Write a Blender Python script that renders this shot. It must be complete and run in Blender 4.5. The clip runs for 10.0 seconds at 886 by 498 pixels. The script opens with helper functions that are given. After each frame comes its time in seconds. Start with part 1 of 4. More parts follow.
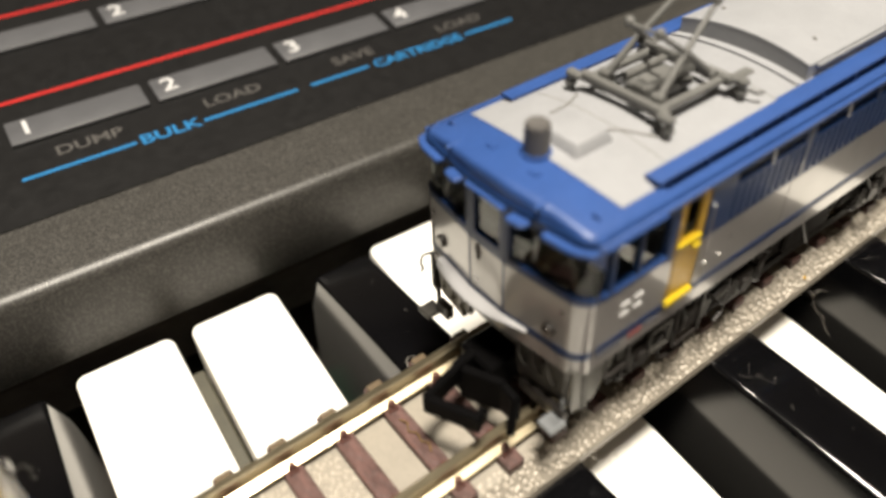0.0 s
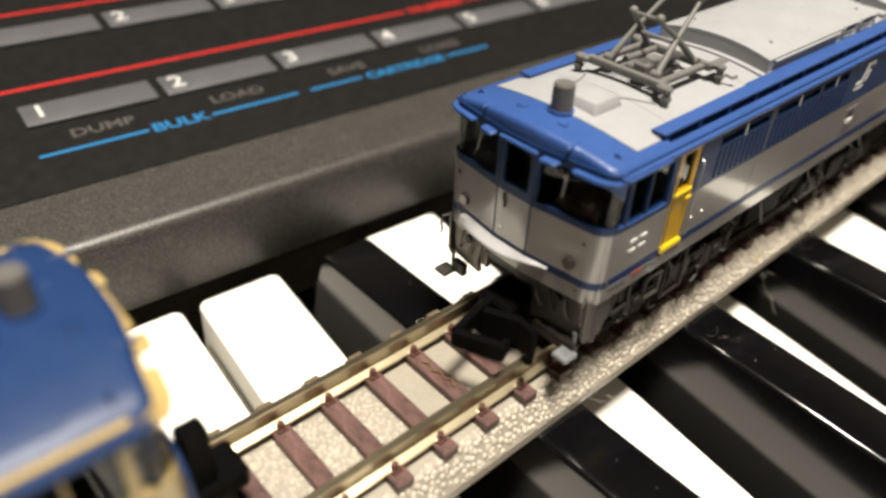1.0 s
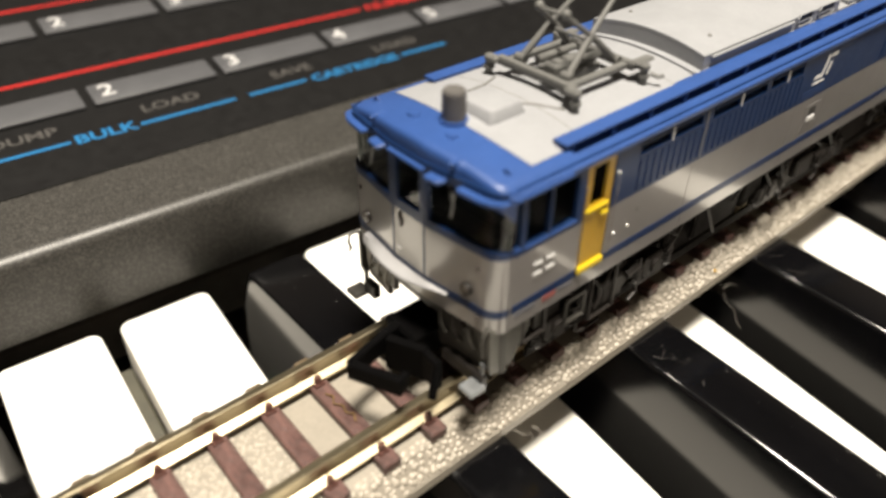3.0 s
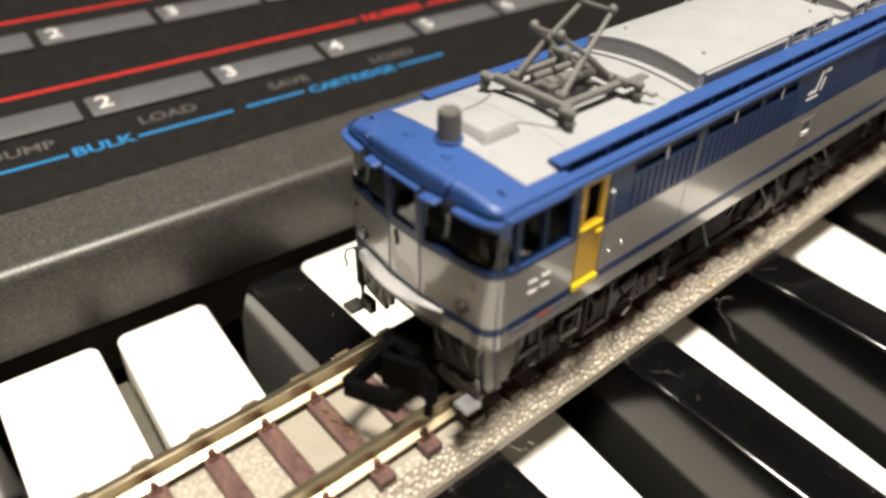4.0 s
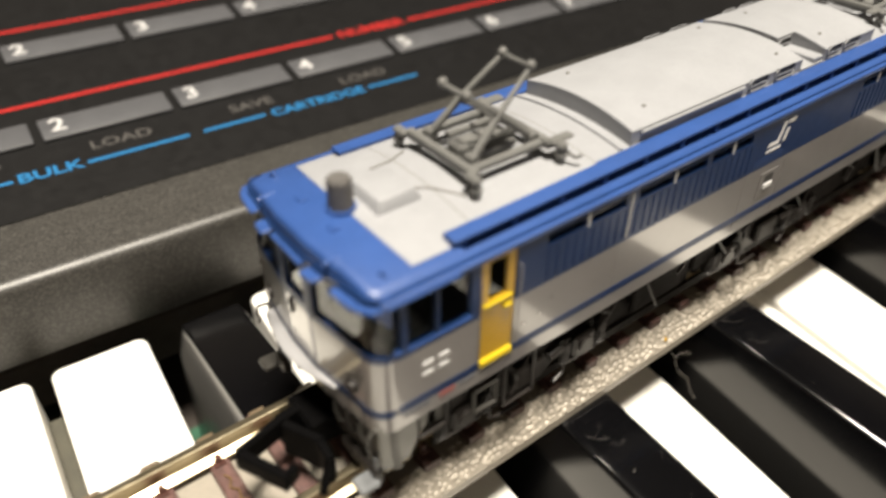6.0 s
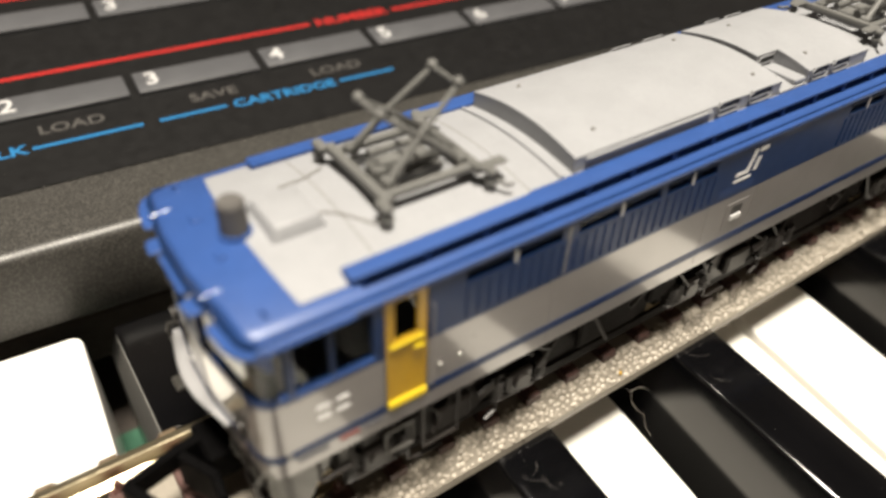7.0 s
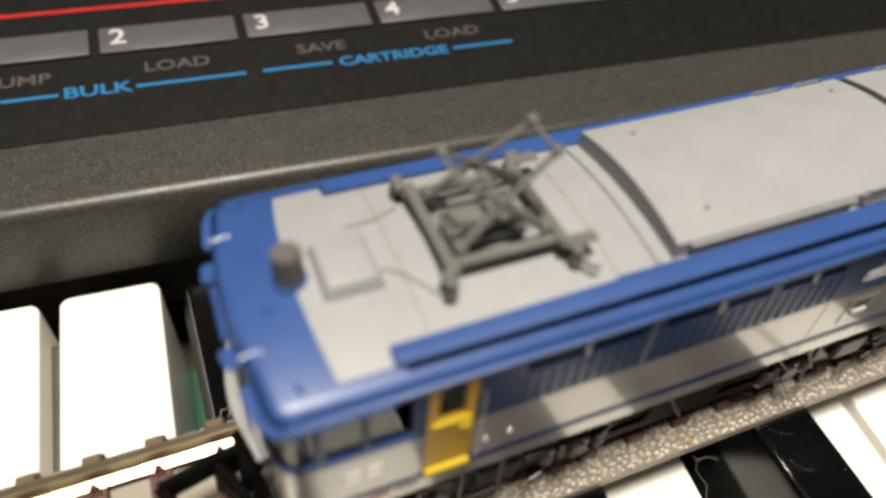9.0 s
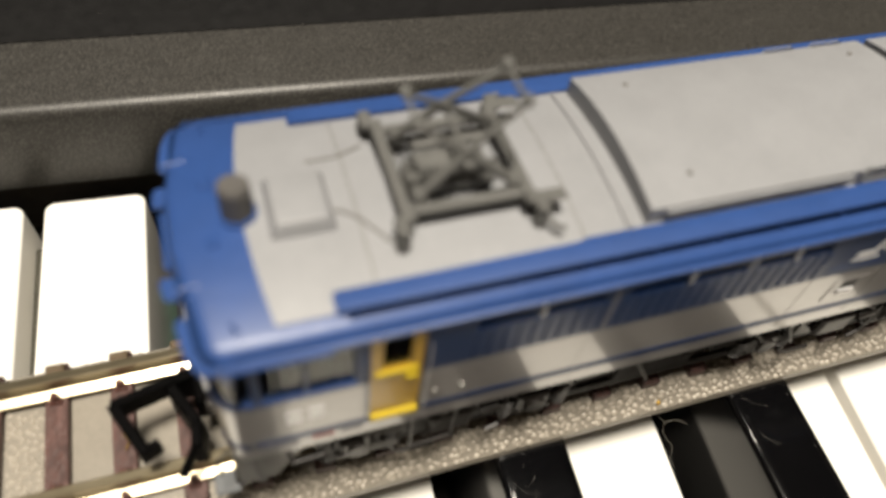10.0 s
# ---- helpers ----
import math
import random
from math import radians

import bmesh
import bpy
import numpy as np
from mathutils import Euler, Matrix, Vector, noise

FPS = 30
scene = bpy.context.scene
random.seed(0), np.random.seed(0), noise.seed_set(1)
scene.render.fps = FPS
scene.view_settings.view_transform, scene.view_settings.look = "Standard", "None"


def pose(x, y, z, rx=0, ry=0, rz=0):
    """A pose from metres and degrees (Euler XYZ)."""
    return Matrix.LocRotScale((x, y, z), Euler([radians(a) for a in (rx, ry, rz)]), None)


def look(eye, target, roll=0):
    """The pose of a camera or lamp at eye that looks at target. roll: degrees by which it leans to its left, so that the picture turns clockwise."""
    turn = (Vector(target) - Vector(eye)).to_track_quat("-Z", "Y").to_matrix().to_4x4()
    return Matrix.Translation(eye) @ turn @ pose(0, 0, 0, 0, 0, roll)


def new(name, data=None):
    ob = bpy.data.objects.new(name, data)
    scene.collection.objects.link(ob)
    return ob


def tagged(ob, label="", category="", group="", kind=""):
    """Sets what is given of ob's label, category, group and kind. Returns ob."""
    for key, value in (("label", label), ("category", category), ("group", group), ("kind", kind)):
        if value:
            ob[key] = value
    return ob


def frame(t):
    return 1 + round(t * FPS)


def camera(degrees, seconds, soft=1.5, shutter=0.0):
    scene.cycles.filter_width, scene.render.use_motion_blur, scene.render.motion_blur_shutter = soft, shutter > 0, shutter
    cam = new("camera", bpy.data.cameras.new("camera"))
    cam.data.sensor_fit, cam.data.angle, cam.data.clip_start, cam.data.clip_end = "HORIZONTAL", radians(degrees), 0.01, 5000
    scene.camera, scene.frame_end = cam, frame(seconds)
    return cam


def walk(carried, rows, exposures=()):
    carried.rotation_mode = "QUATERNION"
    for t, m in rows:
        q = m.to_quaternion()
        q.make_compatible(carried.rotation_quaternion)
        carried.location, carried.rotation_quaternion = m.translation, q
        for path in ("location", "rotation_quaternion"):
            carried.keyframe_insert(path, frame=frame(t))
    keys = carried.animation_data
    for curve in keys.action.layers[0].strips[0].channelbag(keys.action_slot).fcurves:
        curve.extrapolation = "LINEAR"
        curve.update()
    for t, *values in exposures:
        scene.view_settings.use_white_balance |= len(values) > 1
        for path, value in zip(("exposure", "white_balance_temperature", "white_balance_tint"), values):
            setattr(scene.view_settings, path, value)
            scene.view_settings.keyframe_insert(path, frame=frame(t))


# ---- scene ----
cam = camera(62.98, 10.0, soft=2.9, shutter=0.5)
PATH = [
    (0, (-0.02616, -0.03154, 0.05076), (0.01731, 0.03018, -0.01483), -3.03),
    (0.5, (-0.03403, -0.03672, 0.04678), (0.01652, 0.02528, -0.01322), 0.56),
    (1, (-0.04116, -0.03533, 0.04795), (0.01418, 0.02382, -0.01069), 2.91),
    (1.5, (-0.03737, -0.03679, 0.04756), (0.01725, 0.02390, -0.01018), 1.93),
    (2, (-0.03397, -0.03765, 0.04794), (0.01954, 0.02318, -0.01069), 1.23),
    (2.5, (-0.03076, -0.03779, 0.04659), (0.02184, 0.02321, -0.01268), 0.73),
    (3.8, (-0.02782, -0.03779, 0.04774), (0.02441, 0.02316, -0.01191), 0.49),
    (4, (-0.02827, -0.03759, 0.04795), (0.02437, 0.02344, -0.01124), 0.70),
    (4.5, (-0.02588, -0.03822, 0.04730), (0.02629, 0.02257, -0.01256), 0.55),
    (5, (-0.02292, -0.03831, 0.05062), (0.02848, 0.02385, -0.00849), 0.59),
    (5.5, (-0.02115, -0.03835, 0.04958), (0.02973, 0.02351, -0.01030), 0.99),
    (6, (-0.01598, -0.03860, 0.05075), (0.03255, 0.02453, -0.00975), 0.32),
    (6.2, (-0.01321, -0.03882, 0.05131), (0.03479, 0.02433, -0.00959), 0.83),
    (7.3, (-0.00499, -0.03770, 0.05051), (0.03909, 0.02644, -0.01230), 2.89),
    (7.5, (-0.00405, -0.03765, 0.05263), (0.03796, 0.02779, -0.01024), 2.83),
    (8, (-0.00172, -0.03628, 0.05257), (0.03761, 0.02880, -0.01237), 2.85),
    (8.5, (-0.00043, -0.03382, 0.05387), (0.03443, 0.02970, -0.01505), 4.47),
    (9, (-0.00010, -0.02994, 0.05509), (0.03047, 0.03275, -0.01657), 5.28),
    (9.5, (0.00340, -0.03067, 0.05371), (0.03101, 0.03129, -0.01976), 6.01),
    (10, (0.00441, -0.02908, 0.05486), (0.02998, 0.02711, -0.02381), 9.01),
]
EXPOSURES = ((0, -0.14), (0.5, -0.08), (2.5, -0.03), (4.5, 0.0), (6.2, 0.0), (7.5, -0.16), (8.5, -0.39), (9, -0.53), (10, -0.70))
walk(cam, [(t, look(eye, target, roll)) for t, eye, target, roll in PATH], EXPOSURES)
# depth of field of a small phone lens close to its subject
cam.data.dof.use_dof = True
cam.data.dof.focus_distance = 0.072
cam.data.dof.aperture_fstop = 20.0

# ---- world and light ----
world = bpy.data.worlds.new("room_air")
scene.world = world
world.use_nodes = True
world.node_tree.nodes["Background"].inputs[0].default_value = (1.0, 0.93, 0.84, 1)
world.node_tree.nodes["Background"].inputs[1].default_value = 0.04

LAMP_AT = Vector((-0.04, -0.175, 0.98))
lamp_data = bpy.data.lights.new("ceiling_lamp_light", "AREA")
lamp_data.shape = "DISK"
lamp_data.size = 0.22
lamp_data.energy = 35.0
lamp_data.color = (1.0, 0.912, 0.78)
lamp_light = new("ceiling_lamp_light", lamp_data)
lamp_light.matrix_world = look(LAMP_AT - Vector((0, 0, 0.012)), (LAMP_AT.x, LAMP_AT.y, 0))
scene.view_settings.exposure = 0.0

MM = 0.001


# ---- materials ----
def material(name, base, rough=0.5, metal=0.0, grain=0.0, grain_scale=3000.0, stain=0.0, stain_scale=250.0,
             bump=0.0, bump_scale=3000.0, coat=0.0, ior=1.5, speck=0.0, speck_scale=5000.0, stretch=(1, 1, 1), per_piece=0.0, coat_rough=0.16):
    m = bpy.data.materials.new(name)
    m.use_nodes = True
    nt = m.node_tree
    b = nt.nodes["Principled BSDF"]
    b.inputs["Roughness"].default_value = rough
    b.inputs["Metallic"].default_value = metal
    b.inputs["IOR"].default_value = ior
    b.inputs["Coat Weight"].default_value = coat
    b.inputs["Coat Roughness"].default_value = coat_rough
    tc = nt.nodes.new("ShaderNodeTexCoord")
    mp = nt.nodes.new("ShaderNodeMapping")
    mp.inputs["Scale"].default_value = stretch
    nt.links.new(tc.outputs["Object"], mp.inputs["Vector"])

    def noise_tex(scale, detail=4.0, rough_=0.6):
        n = nt.nodes.new("ShaderNodeTexNoise")
        n.inputs["Scale"].default_value = scale
        n.inputs["Detail"].default_value = detail
        n.inputs["Roughness"].default_value = rough_
        nt.links.new(mp.outputs[0], n.inputs["Vector"])
        return n

    def darken(sock, fac_sock, amount, lo=0.35, hi=0.7):
        ramp = nt.nodes.new("ShaderNodeMapRange")
        ramp.inputs["From Min"].default_value = lo
        ramp.inputs["From Max"].default_value = hi
        ramp.inputs["To Min"].default_value = 1.0 - amount
        ramp.inputs["To Max"].default_value = 1.0 + amount * 0.5
        nt.links.new(fac_sock, ramp.inputs["Value"])
        mix = nt.nodes.new("ShaderNodeMix")
        mix.data_type = "RGBA"
        mix.blend_type = "MULTIPLY"
        mix.inputs["Factor"].default_value = 1.0
        nt.links.new(sock, mix.inputs["A"])
        nt.links.new(ramp.outputs[0], mix.inputs["B"])
        return mix.outputs["Result"]

    rgb = nt.nodes.new("ShaderNodeRGB")
    rgb.outputs[0].default_value = (*base, 1)
    col = rgb.outputs[0]
    if grain:
        col = darken(col, noise_tex(grain_scale).outputs[0], grain)
    if stain:
        col = darken(col, noise_tex(stain_scale, 6.0, 0.65).outputs[0], stain)
    if speck:
        col = darken(col, noise_tex(speck_scale, 1.0, 0.4).outputs[0], speck, 0.45, 0.62)
    if per_piece:
        oi = nt.nodes.new("ShaderNodeObjectInfo")
        col = darken(col, oi.outputs["Random"], per_piece, 0.0, 1.0)
    nt.links.new(col, b.inputs["Base Color"])
    rr = nt.nodes.new("ShaderNodeMapRange")
    rr.inputs["To Min"].default_value = max(0.02, rough * 0.8)
    rr.inputs["To Max"].default_value = min(1.0, rough * 1.25)
    nt.links.new(noise_tex(stain_scale * 2.3, 3.0).outputs[0], rr.inputs["Value"])
    nt.links.new(rr.outputs[0], b.inputs["Roughness"])
    if bump:
        bp = nt.nodes.new("ShaderNodeBump")
        bp.inputs["Strength"].default_value = bump
        bp.inputs["Distance"].default_value = 0.0002
        nt.links.new(noise_tex(bump_scale, 3.0).outputs[0], bp.inputs["Height"])
        nt.links.new(bp.outputs[0], b.inputs["Normal"])
    return m


def glass(name, tint, rough=0.03):
    m = bpy.data.materials.new(name)
    m.use_nodes = True
    b = m.node_tree.nodes["Principled BSDF"]
    b.inputs["Base Color"].default_value = (*tint, 1)
    b.inputs["Roughness"].default_value = rough
    b.inputs["Transmission Weight"].default_value = 1.0
    b.inputs["IOR"].default_value = 1.28
    return m


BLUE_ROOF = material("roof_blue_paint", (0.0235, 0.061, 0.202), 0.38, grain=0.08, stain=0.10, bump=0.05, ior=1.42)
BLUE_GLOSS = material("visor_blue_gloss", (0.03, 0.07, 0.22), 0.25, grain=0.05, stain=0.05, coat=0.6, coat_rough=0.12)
# roof blue again, darkened for the shade on walls and front
BLUE_SHADED = material("side_blue_paint", (0.0060, 0.0195, 0.066), 0.36, grain=0.06, stain=0.10, ior=1.3, coat=0.05, coat_rough=0.05)
GREY_SIDE = material("side_grey_paint", (0.158, 0.150, 0.147), 0.30, grain=0.04, stain=0.06, coat=1.0, ior=1.54, coat_rough=0.09)
ROOF_GREY = material("roof_light_grey", (0.238, 0.243, 0.255), 0.5, grain=0.05, stain=0.07, bump=0.06)
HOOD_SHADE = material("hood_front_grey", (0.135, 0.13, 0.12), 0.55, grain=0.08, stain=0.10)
PANTO = material("pantograph_grey", (0.105, 0.105, 0.10), 0.58, metal=0.0, grain=0.12, stain=0.15)
WHISTLE = material("whistle_grey", (0.085, 0.080, 0.076), 0.55, grain=0.1, stain=0.1)
YELLOW = material("door_yellow", (0.36, 0.21, 0.0075), 0.35, grain=0.06, stain=0.08, coat=0.2)
# door yellow made lighter for ledges that catch the lamp
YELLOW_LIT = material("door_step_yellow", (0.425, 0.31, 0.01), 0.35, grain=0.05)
BLACK_PLASTIC = material("black_plastic", (0.0018, 0.0017, 0.0018), 0.5, grain=0.2, stain=0.2, ior=1.12)
UNDER = material("underframe_black", (0.008, 0.006, 0.005), 0.6, ior=1.2, grain=0.2, stain=0.3, bump=0.2)
UNDER_GREY = material("underframe_grey", (0.016, 0.0135, 0.012), 0.42, ior=1.38, grain=0.15, stain=0.2)
STEP_GREY = material("step_light_grey", (0.135, 0.142, 0.148), 0.4, grain=0.05, stain=0.1)
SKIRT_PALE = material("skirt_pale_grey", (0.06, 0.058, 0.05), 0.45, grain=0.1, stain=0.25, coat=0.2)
# skirt grey lightened by hand for the half that stands in light
SKIRT_LIT = material("skirt_mid_grey", (0.27, 0.262, 0.228), 0.5, grain=0.1, stain=0.3)
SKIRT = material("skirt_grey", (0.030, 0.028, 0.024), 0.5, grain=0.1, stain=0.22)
DECK = material("front_deck_white", (0.34, 0.34, 0.35), 0.5, grain=0.03, stain=0.05)
CAB_GLASS = glass("dark_cab_glass", (0.42, 0.46, 0.45))
CAB_DARK = material("cab_interior", (0.008, 0.0075, 0.007), 0.6, grain=0.2, stain=0.25)
CAB_GREEN = material("cab_interior_pale", (0.030, 0.032, 0.024), 0.6, grain=0.1, stain=0.3)
WHITE_MARK = material("white_marking", (0.5, 0.5, 0.5), 0.4, grain=0.02)
RED_MARK = material("red_marking", (0.2, 0.06, 0.055), 0.45, grain=0.05)
DARK_MARK = material("grey_marking", (0.08, 0.08, 0.09), 0.5, grain=0.1)
CHROME = material("bright_metal", (0.75, 0.74, 0.72), 0.22, metal=1.0, grain=0.04)
LAMP_LENS = material("lamp_lens", (0.06, 0.05, 0.045), 0.15, grain=0.1, coat=0.5)
BRASS = material("rail_brass", (0.52, 0.45, 0.31), 0.30, metal=1.0, grain=0.14, grain_scale=2500, stain=0.22, stain_scale=180,
                 bump=0.10, bump_scale=2500, stretch=(0.15, 1, 1))
SLEEPER = material("sleeper_brown", (0.095, 0.048, 0.041), 0.5, grain=0.42, grain_scale=1800, stain=0.25, bump=0.9, bump_scale=1500,
                   stretch=(1, 0.55, 1), per_piece=0.15)
CLIP = material("rail_clip_brown", (0.075, 0.031, 0.024), 0.36, grain=0.15, stain=0.15)
CHAIR = material("rail_chair_olive", (0.10, 0.072, 0.042), 0.45, grain=0.15, stain=0.15)
BALLAST = material("roadbed_ballast", (0.36, 0.325, 0.27), 0.42, grain=0.12, grain_scale=1500, stain=0.14, stain_scale=120, bump=0.06, bump_scale=3600, coat=0.25, coat_rough=0.22)
ROADBED = material("roadbed_plain", (0.235, 0.212, 0.176), 0.5, grain=0.07, grain_scale=2500, stain=0.08, bump=0.08)
IVORY = material("white_key_plastic", (0.83, 0.81, 0.76), 0.22, grain=0.015, stain=0.02, coat=0.3)
EBONY = material("black_key_plastic", (0.0022, 0.0022, 0.0026), 0.14, grain=0.1, stain=0.2, stain_scale=120, ior=1.52)
HOUSING = material("housing_metallic_grey", (0.043, 0.041, 0.037), 0.39, metal=0.06, ior=1.40, grain=0.12, grain_scale=5000, speck=0.45, speck_scale=4300,
                   stain=0.08, bump=0.08, bump_scale=4500)
PANEL = material("panel_black", (0.0044, 0.0043, 0.0045), 0.45, ior=1.36, grain=0.15, stain=0.2, speck=0.15, bump=0.05)
BUTTON = material("button_grey", (0.064, 0.065, 0.070), 0.38, grain=0.06, stain=0.08)
CYAN_INK = material("cyan_ink", (0.005, 0.112, 0.27), 0.5, grain=0.08)
RED_INK = material("red_ink", (0.34, 0.012, 0.010), 0.45, grain=0.10)
GREY_INK = material("grey_ink", (0.052, 0.049, 0.046), 0.5, grain=0.12)
PALE_INK = material("pale_ink", (0.38, 0.38, 0.38), 0.5, grain=0.05)
KEYBED = material("key_bed_dark", (0.024, 0.017, 0.012), 0.7, grain=0.2, stain=0.2)
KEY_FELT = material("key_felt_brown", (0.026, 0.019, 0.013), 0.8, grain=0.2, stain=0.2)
GAP_FILL = material("key_guide_olive", (0.045, 0.042, 0.028), 0.6, grain=0.1, stain=0.25)
GREEN_FELT = material("green_board", (0.01, 0.07, 0.035), 0.6, grain=0.2)
GOLD_FLAKE = material("gold_flake", (0.17, 0.105, 0.035), 0.4, grain=0.3, stain=0.3)
LINT = material("lint_fibre", (0.40, 0.37, 0.33), 0.7, grain=0.1)
DUST = material("dust_white", (0.3, 0.28, 0.26), 0.8)
CREAM = material("cream_paint", (0.34, 0.25, 0.1), 0.34, grain=0.05, stain=0.08, coat=0.2)
NAVY = material("navy_paint", (0.008, 0.026, 0.088), 0.42, grain=0.06, stain=0.10, ior=1.34)
WALL = material("room_wall_paint", (0.13, 0.115, 0.10), 0.8, grain=0.05, grain_scale=60, stain=0.08, stain_scale=3)
CEIL = material("ceiling_paint", (0.15, 0.14, 0.125), 0.85, grain=0.04, grain_scale=80, stain=0.05, stain_scale=2)
DESK = material("desk_wood", (0.07, 0.045, 0.028), 0.5, grain=0.3, grain_scale=80, stain=0.2, stain_scale=6, stretch=(0.1, 1, 1))


# ---- mesh helpers: all sizes in millimetres ----
def finish(name, bm, mat, parent=None, label="", smooth=True, angle=32):
    bmesh.ops.recalc_face_normals(bm, faces=bm.faces[:])
    bmesh.ops.scale(bm, vec=(MM, MM, MM), verts=bm.verts[:])
    me = bpy.data.meshes.new(name)
    bm.to_mesh(me)
    bm.free()
    mats = mat if isinstance(mat, (list, tuple)) else [mat]
    for one in mats:
        me.materials.append(one)
    if smooth:
        for p in me.polygons:
            p.use_smooth = True
        me.set_sharp_from_angle(angle=radians(angle))
    ob = new(name, me)
    if parent:
        ob.parent = parent
    if label:
        ob["label"] = label
    return ob


def part(name, bm, mat, parent, label="", angle=32):
    return finish(name, bm, mat, parent, label, True, angle)


def twin(ob, m, parent=None):
    """Another part on the same mesh, at its own pose."""
    o = new(ob.name.split(".")[0], ob.data)
    o.parent = parent or ob.parent
    o.matrix_basis = m
    if ob.get("label"):
        o["label"] = ob["label"]
    return o


def root(name, m, label, category, group="", kind=""):
    e = new(name)
    e.empty_display_size = 0.01
    e.matrix_basis = m
    return tagged(e, label, category, group, kind)


def add_box(bm, x0, x1, y0, y1, z0, z1, bev=0.0, seg=1):
    vs = [bm.verts.new(p) for p in ((x0, y0, z0), (x1, y0, z0), (x1, y1, z0), (x0, y1, z0), (x0, y0, z1), (x1, y0, z1), (x1, y1, z1), (x0, y1, z1))]
    fs = [bm.faces.new([vs[i] for i in f]) for f in ((3, 2, 1, 0), (4, 5, 6, 7), (0, 1, 5, 4), (1, 2, 6, 5), (2, 3, 7, 6), (3, 0, 4, 7))]
    if bev:
        es = list({e for f in fs for e in f.edges})
        bmesh.ops.bevel(bm, geom=es, offset=bev, segments=seg, affect="EDGES", profile=0.5)
    return bm


def box(x0, x1, y0, y1, z0, z1, bev=0.0, seg=1):
    return add_box(bmesh.new(), x0, x1, y0, y1, z0, z1, bev, seg)


def add_prism(bm, pts, axis, a, b, bev=0.0, seg=1):
    """A closed outline of 2D points, pushed along an axis from a to b."""
    def at(p, v):
        return {"x": (v, p[0], p[1]), "y": (p[0], v, p[1]), "z": (p[0], p[1], v)}[axis]
    lo = [bm.verts.new(at(p, a)) for p in pts]
    hi = [bm.verts.new(at(p, b)) for p in pts]
    n = len(pts)
    fs = [bm.faces.new([lo[i], lo[(i + 1) % n], hi[(i + 1) % n], hi[i]]) for i in range(n)]
    fs += [bm.faces.new(lo[::-1]), bm.faces.new(hi)]
    if bev:
        es = [e for e in {e for f in fs[-2:] for e in f.edges}]
        bmesh.ops.bevel(bm, geom=es, offset=bev, segments=seg, affect="EDGES", profile=0.5)
    return bm


def prism(pts, axis, a, b, bev=0.0, seg=1):
    return add_prism(bmesh.new(), pts, axis, a, b, bev, seg)


def add_rod(bm, p, q, r, n=10, r2=None):
    p, q = Vector(p), Vector(q)
    d = q - p
    m = Matrix.Translation((p + q) / 2) @ d.to_track_quat("Z", "Y").to_matrix().to_4x4()
    bmesh.ops.create_cone(bm, cap_ends=True, segments=n, radius1=r, radius2=r if r2 is None else r2, depth=d.length, matrix=m)
    return bm


def rod(p, q, r, n=10, r2=None):
    return add_rod(bmesh.new(), p, q, r, n, r2)


def add_ball(bm, c, r, n=10):
    bmesh.ops.create_uvsphere(bm, u_segments=n, v_segments=max(6, n // 2), radius=r, matrix=Matrix.Translation(c))
    return bm


def add_tube(bm, pts, r, n=6):
    """A round bar along a run of points."""
    pts = [Vector(p) for p in pts]
    rings = []
    for i, p in enumerate(pts):
        d = (pts[min(i + 1, len(pts) - 1)] - pts[max(i - 1, 0)]).normalized()
        u = d.orthogonal().normalized()
        if rings:
            u = (u0 - d * u0.dot(d)).normalized()
        u0 = u
        v = d.cross(u)
        rings.append([bm.verts.new(p + r * (math.cos(2 * math.pi * k / n) * u + math.sin(2 * math.pi * k / n) * v)) for k in range(n)])
    for a, b in zip(rings, rings[1:]):
        for k in range(n):
            bm.faces.new([a[k], a[(k + 1) % n], b[(k + 1) % n], b[k]])
    bm.faces.new(rings[0][::-1])
    bm.faces.new(rings[-1])
    return bm


def sheet_with_holes(us, vs, holes, put, thick):
    """A sheet over the grid of us and vs with rectangular holes (u0, u1, v0, v1), laid by put(u, v, depth), of some thickness."""
    us = sorted(set(list(us) + [h[0] for h in holes] + [h[1] for h in holes]))
    vs = sorted(set(list(vs) + [h[2] for h in holes] + [h[3] for h in holes]))
    bm = bmesh.new()

    def solid(i, j):
        if not (0 <= i < len(us) - 1 and 0 <= j < len(vs) - 1):
            return False
        u, v = (us[i] + us[i + 1]) / 2, (vs[j] + vs[j + 1]) / 2
        return not any(h[0] < u < h[1] and h[2] < v < h[3] for h in holes)

    cache = {}

    def vert(i, j, k):
        if (i, j, k) not in cache:
            cache[i, j, k] = bm.verts.new(put(us[i], vs[j], thick * k))
        return cache[i, j, k]

    for i in range(len(us) - 1):
        for j in range(len(vs) - 1):
            if not solid(i, j):
                continue
            for k in (0, 1):
                bm.faces.new([vert(i, j, k), vert(i + 1, j, k), vert(i + 1, j + 1, k), vert(i, j + 1, k)])
            for (a, b), n in ((((i, j), (i + 1, j)), (i, j - 1)), (((i, j + 1), (i + 1, j + 1)), (i, j + 1)), (((i, j), (i, j + 1)), (i - 1, j)), (((i + 1, j), (i + 1, j + 1)), (i + 1, j))):
                if not solid(*n):
                    bm.faces.new([vert(*a, 0), vert(*b, 0), vert(*b, 1), vert(*a, 1)])
    return bm


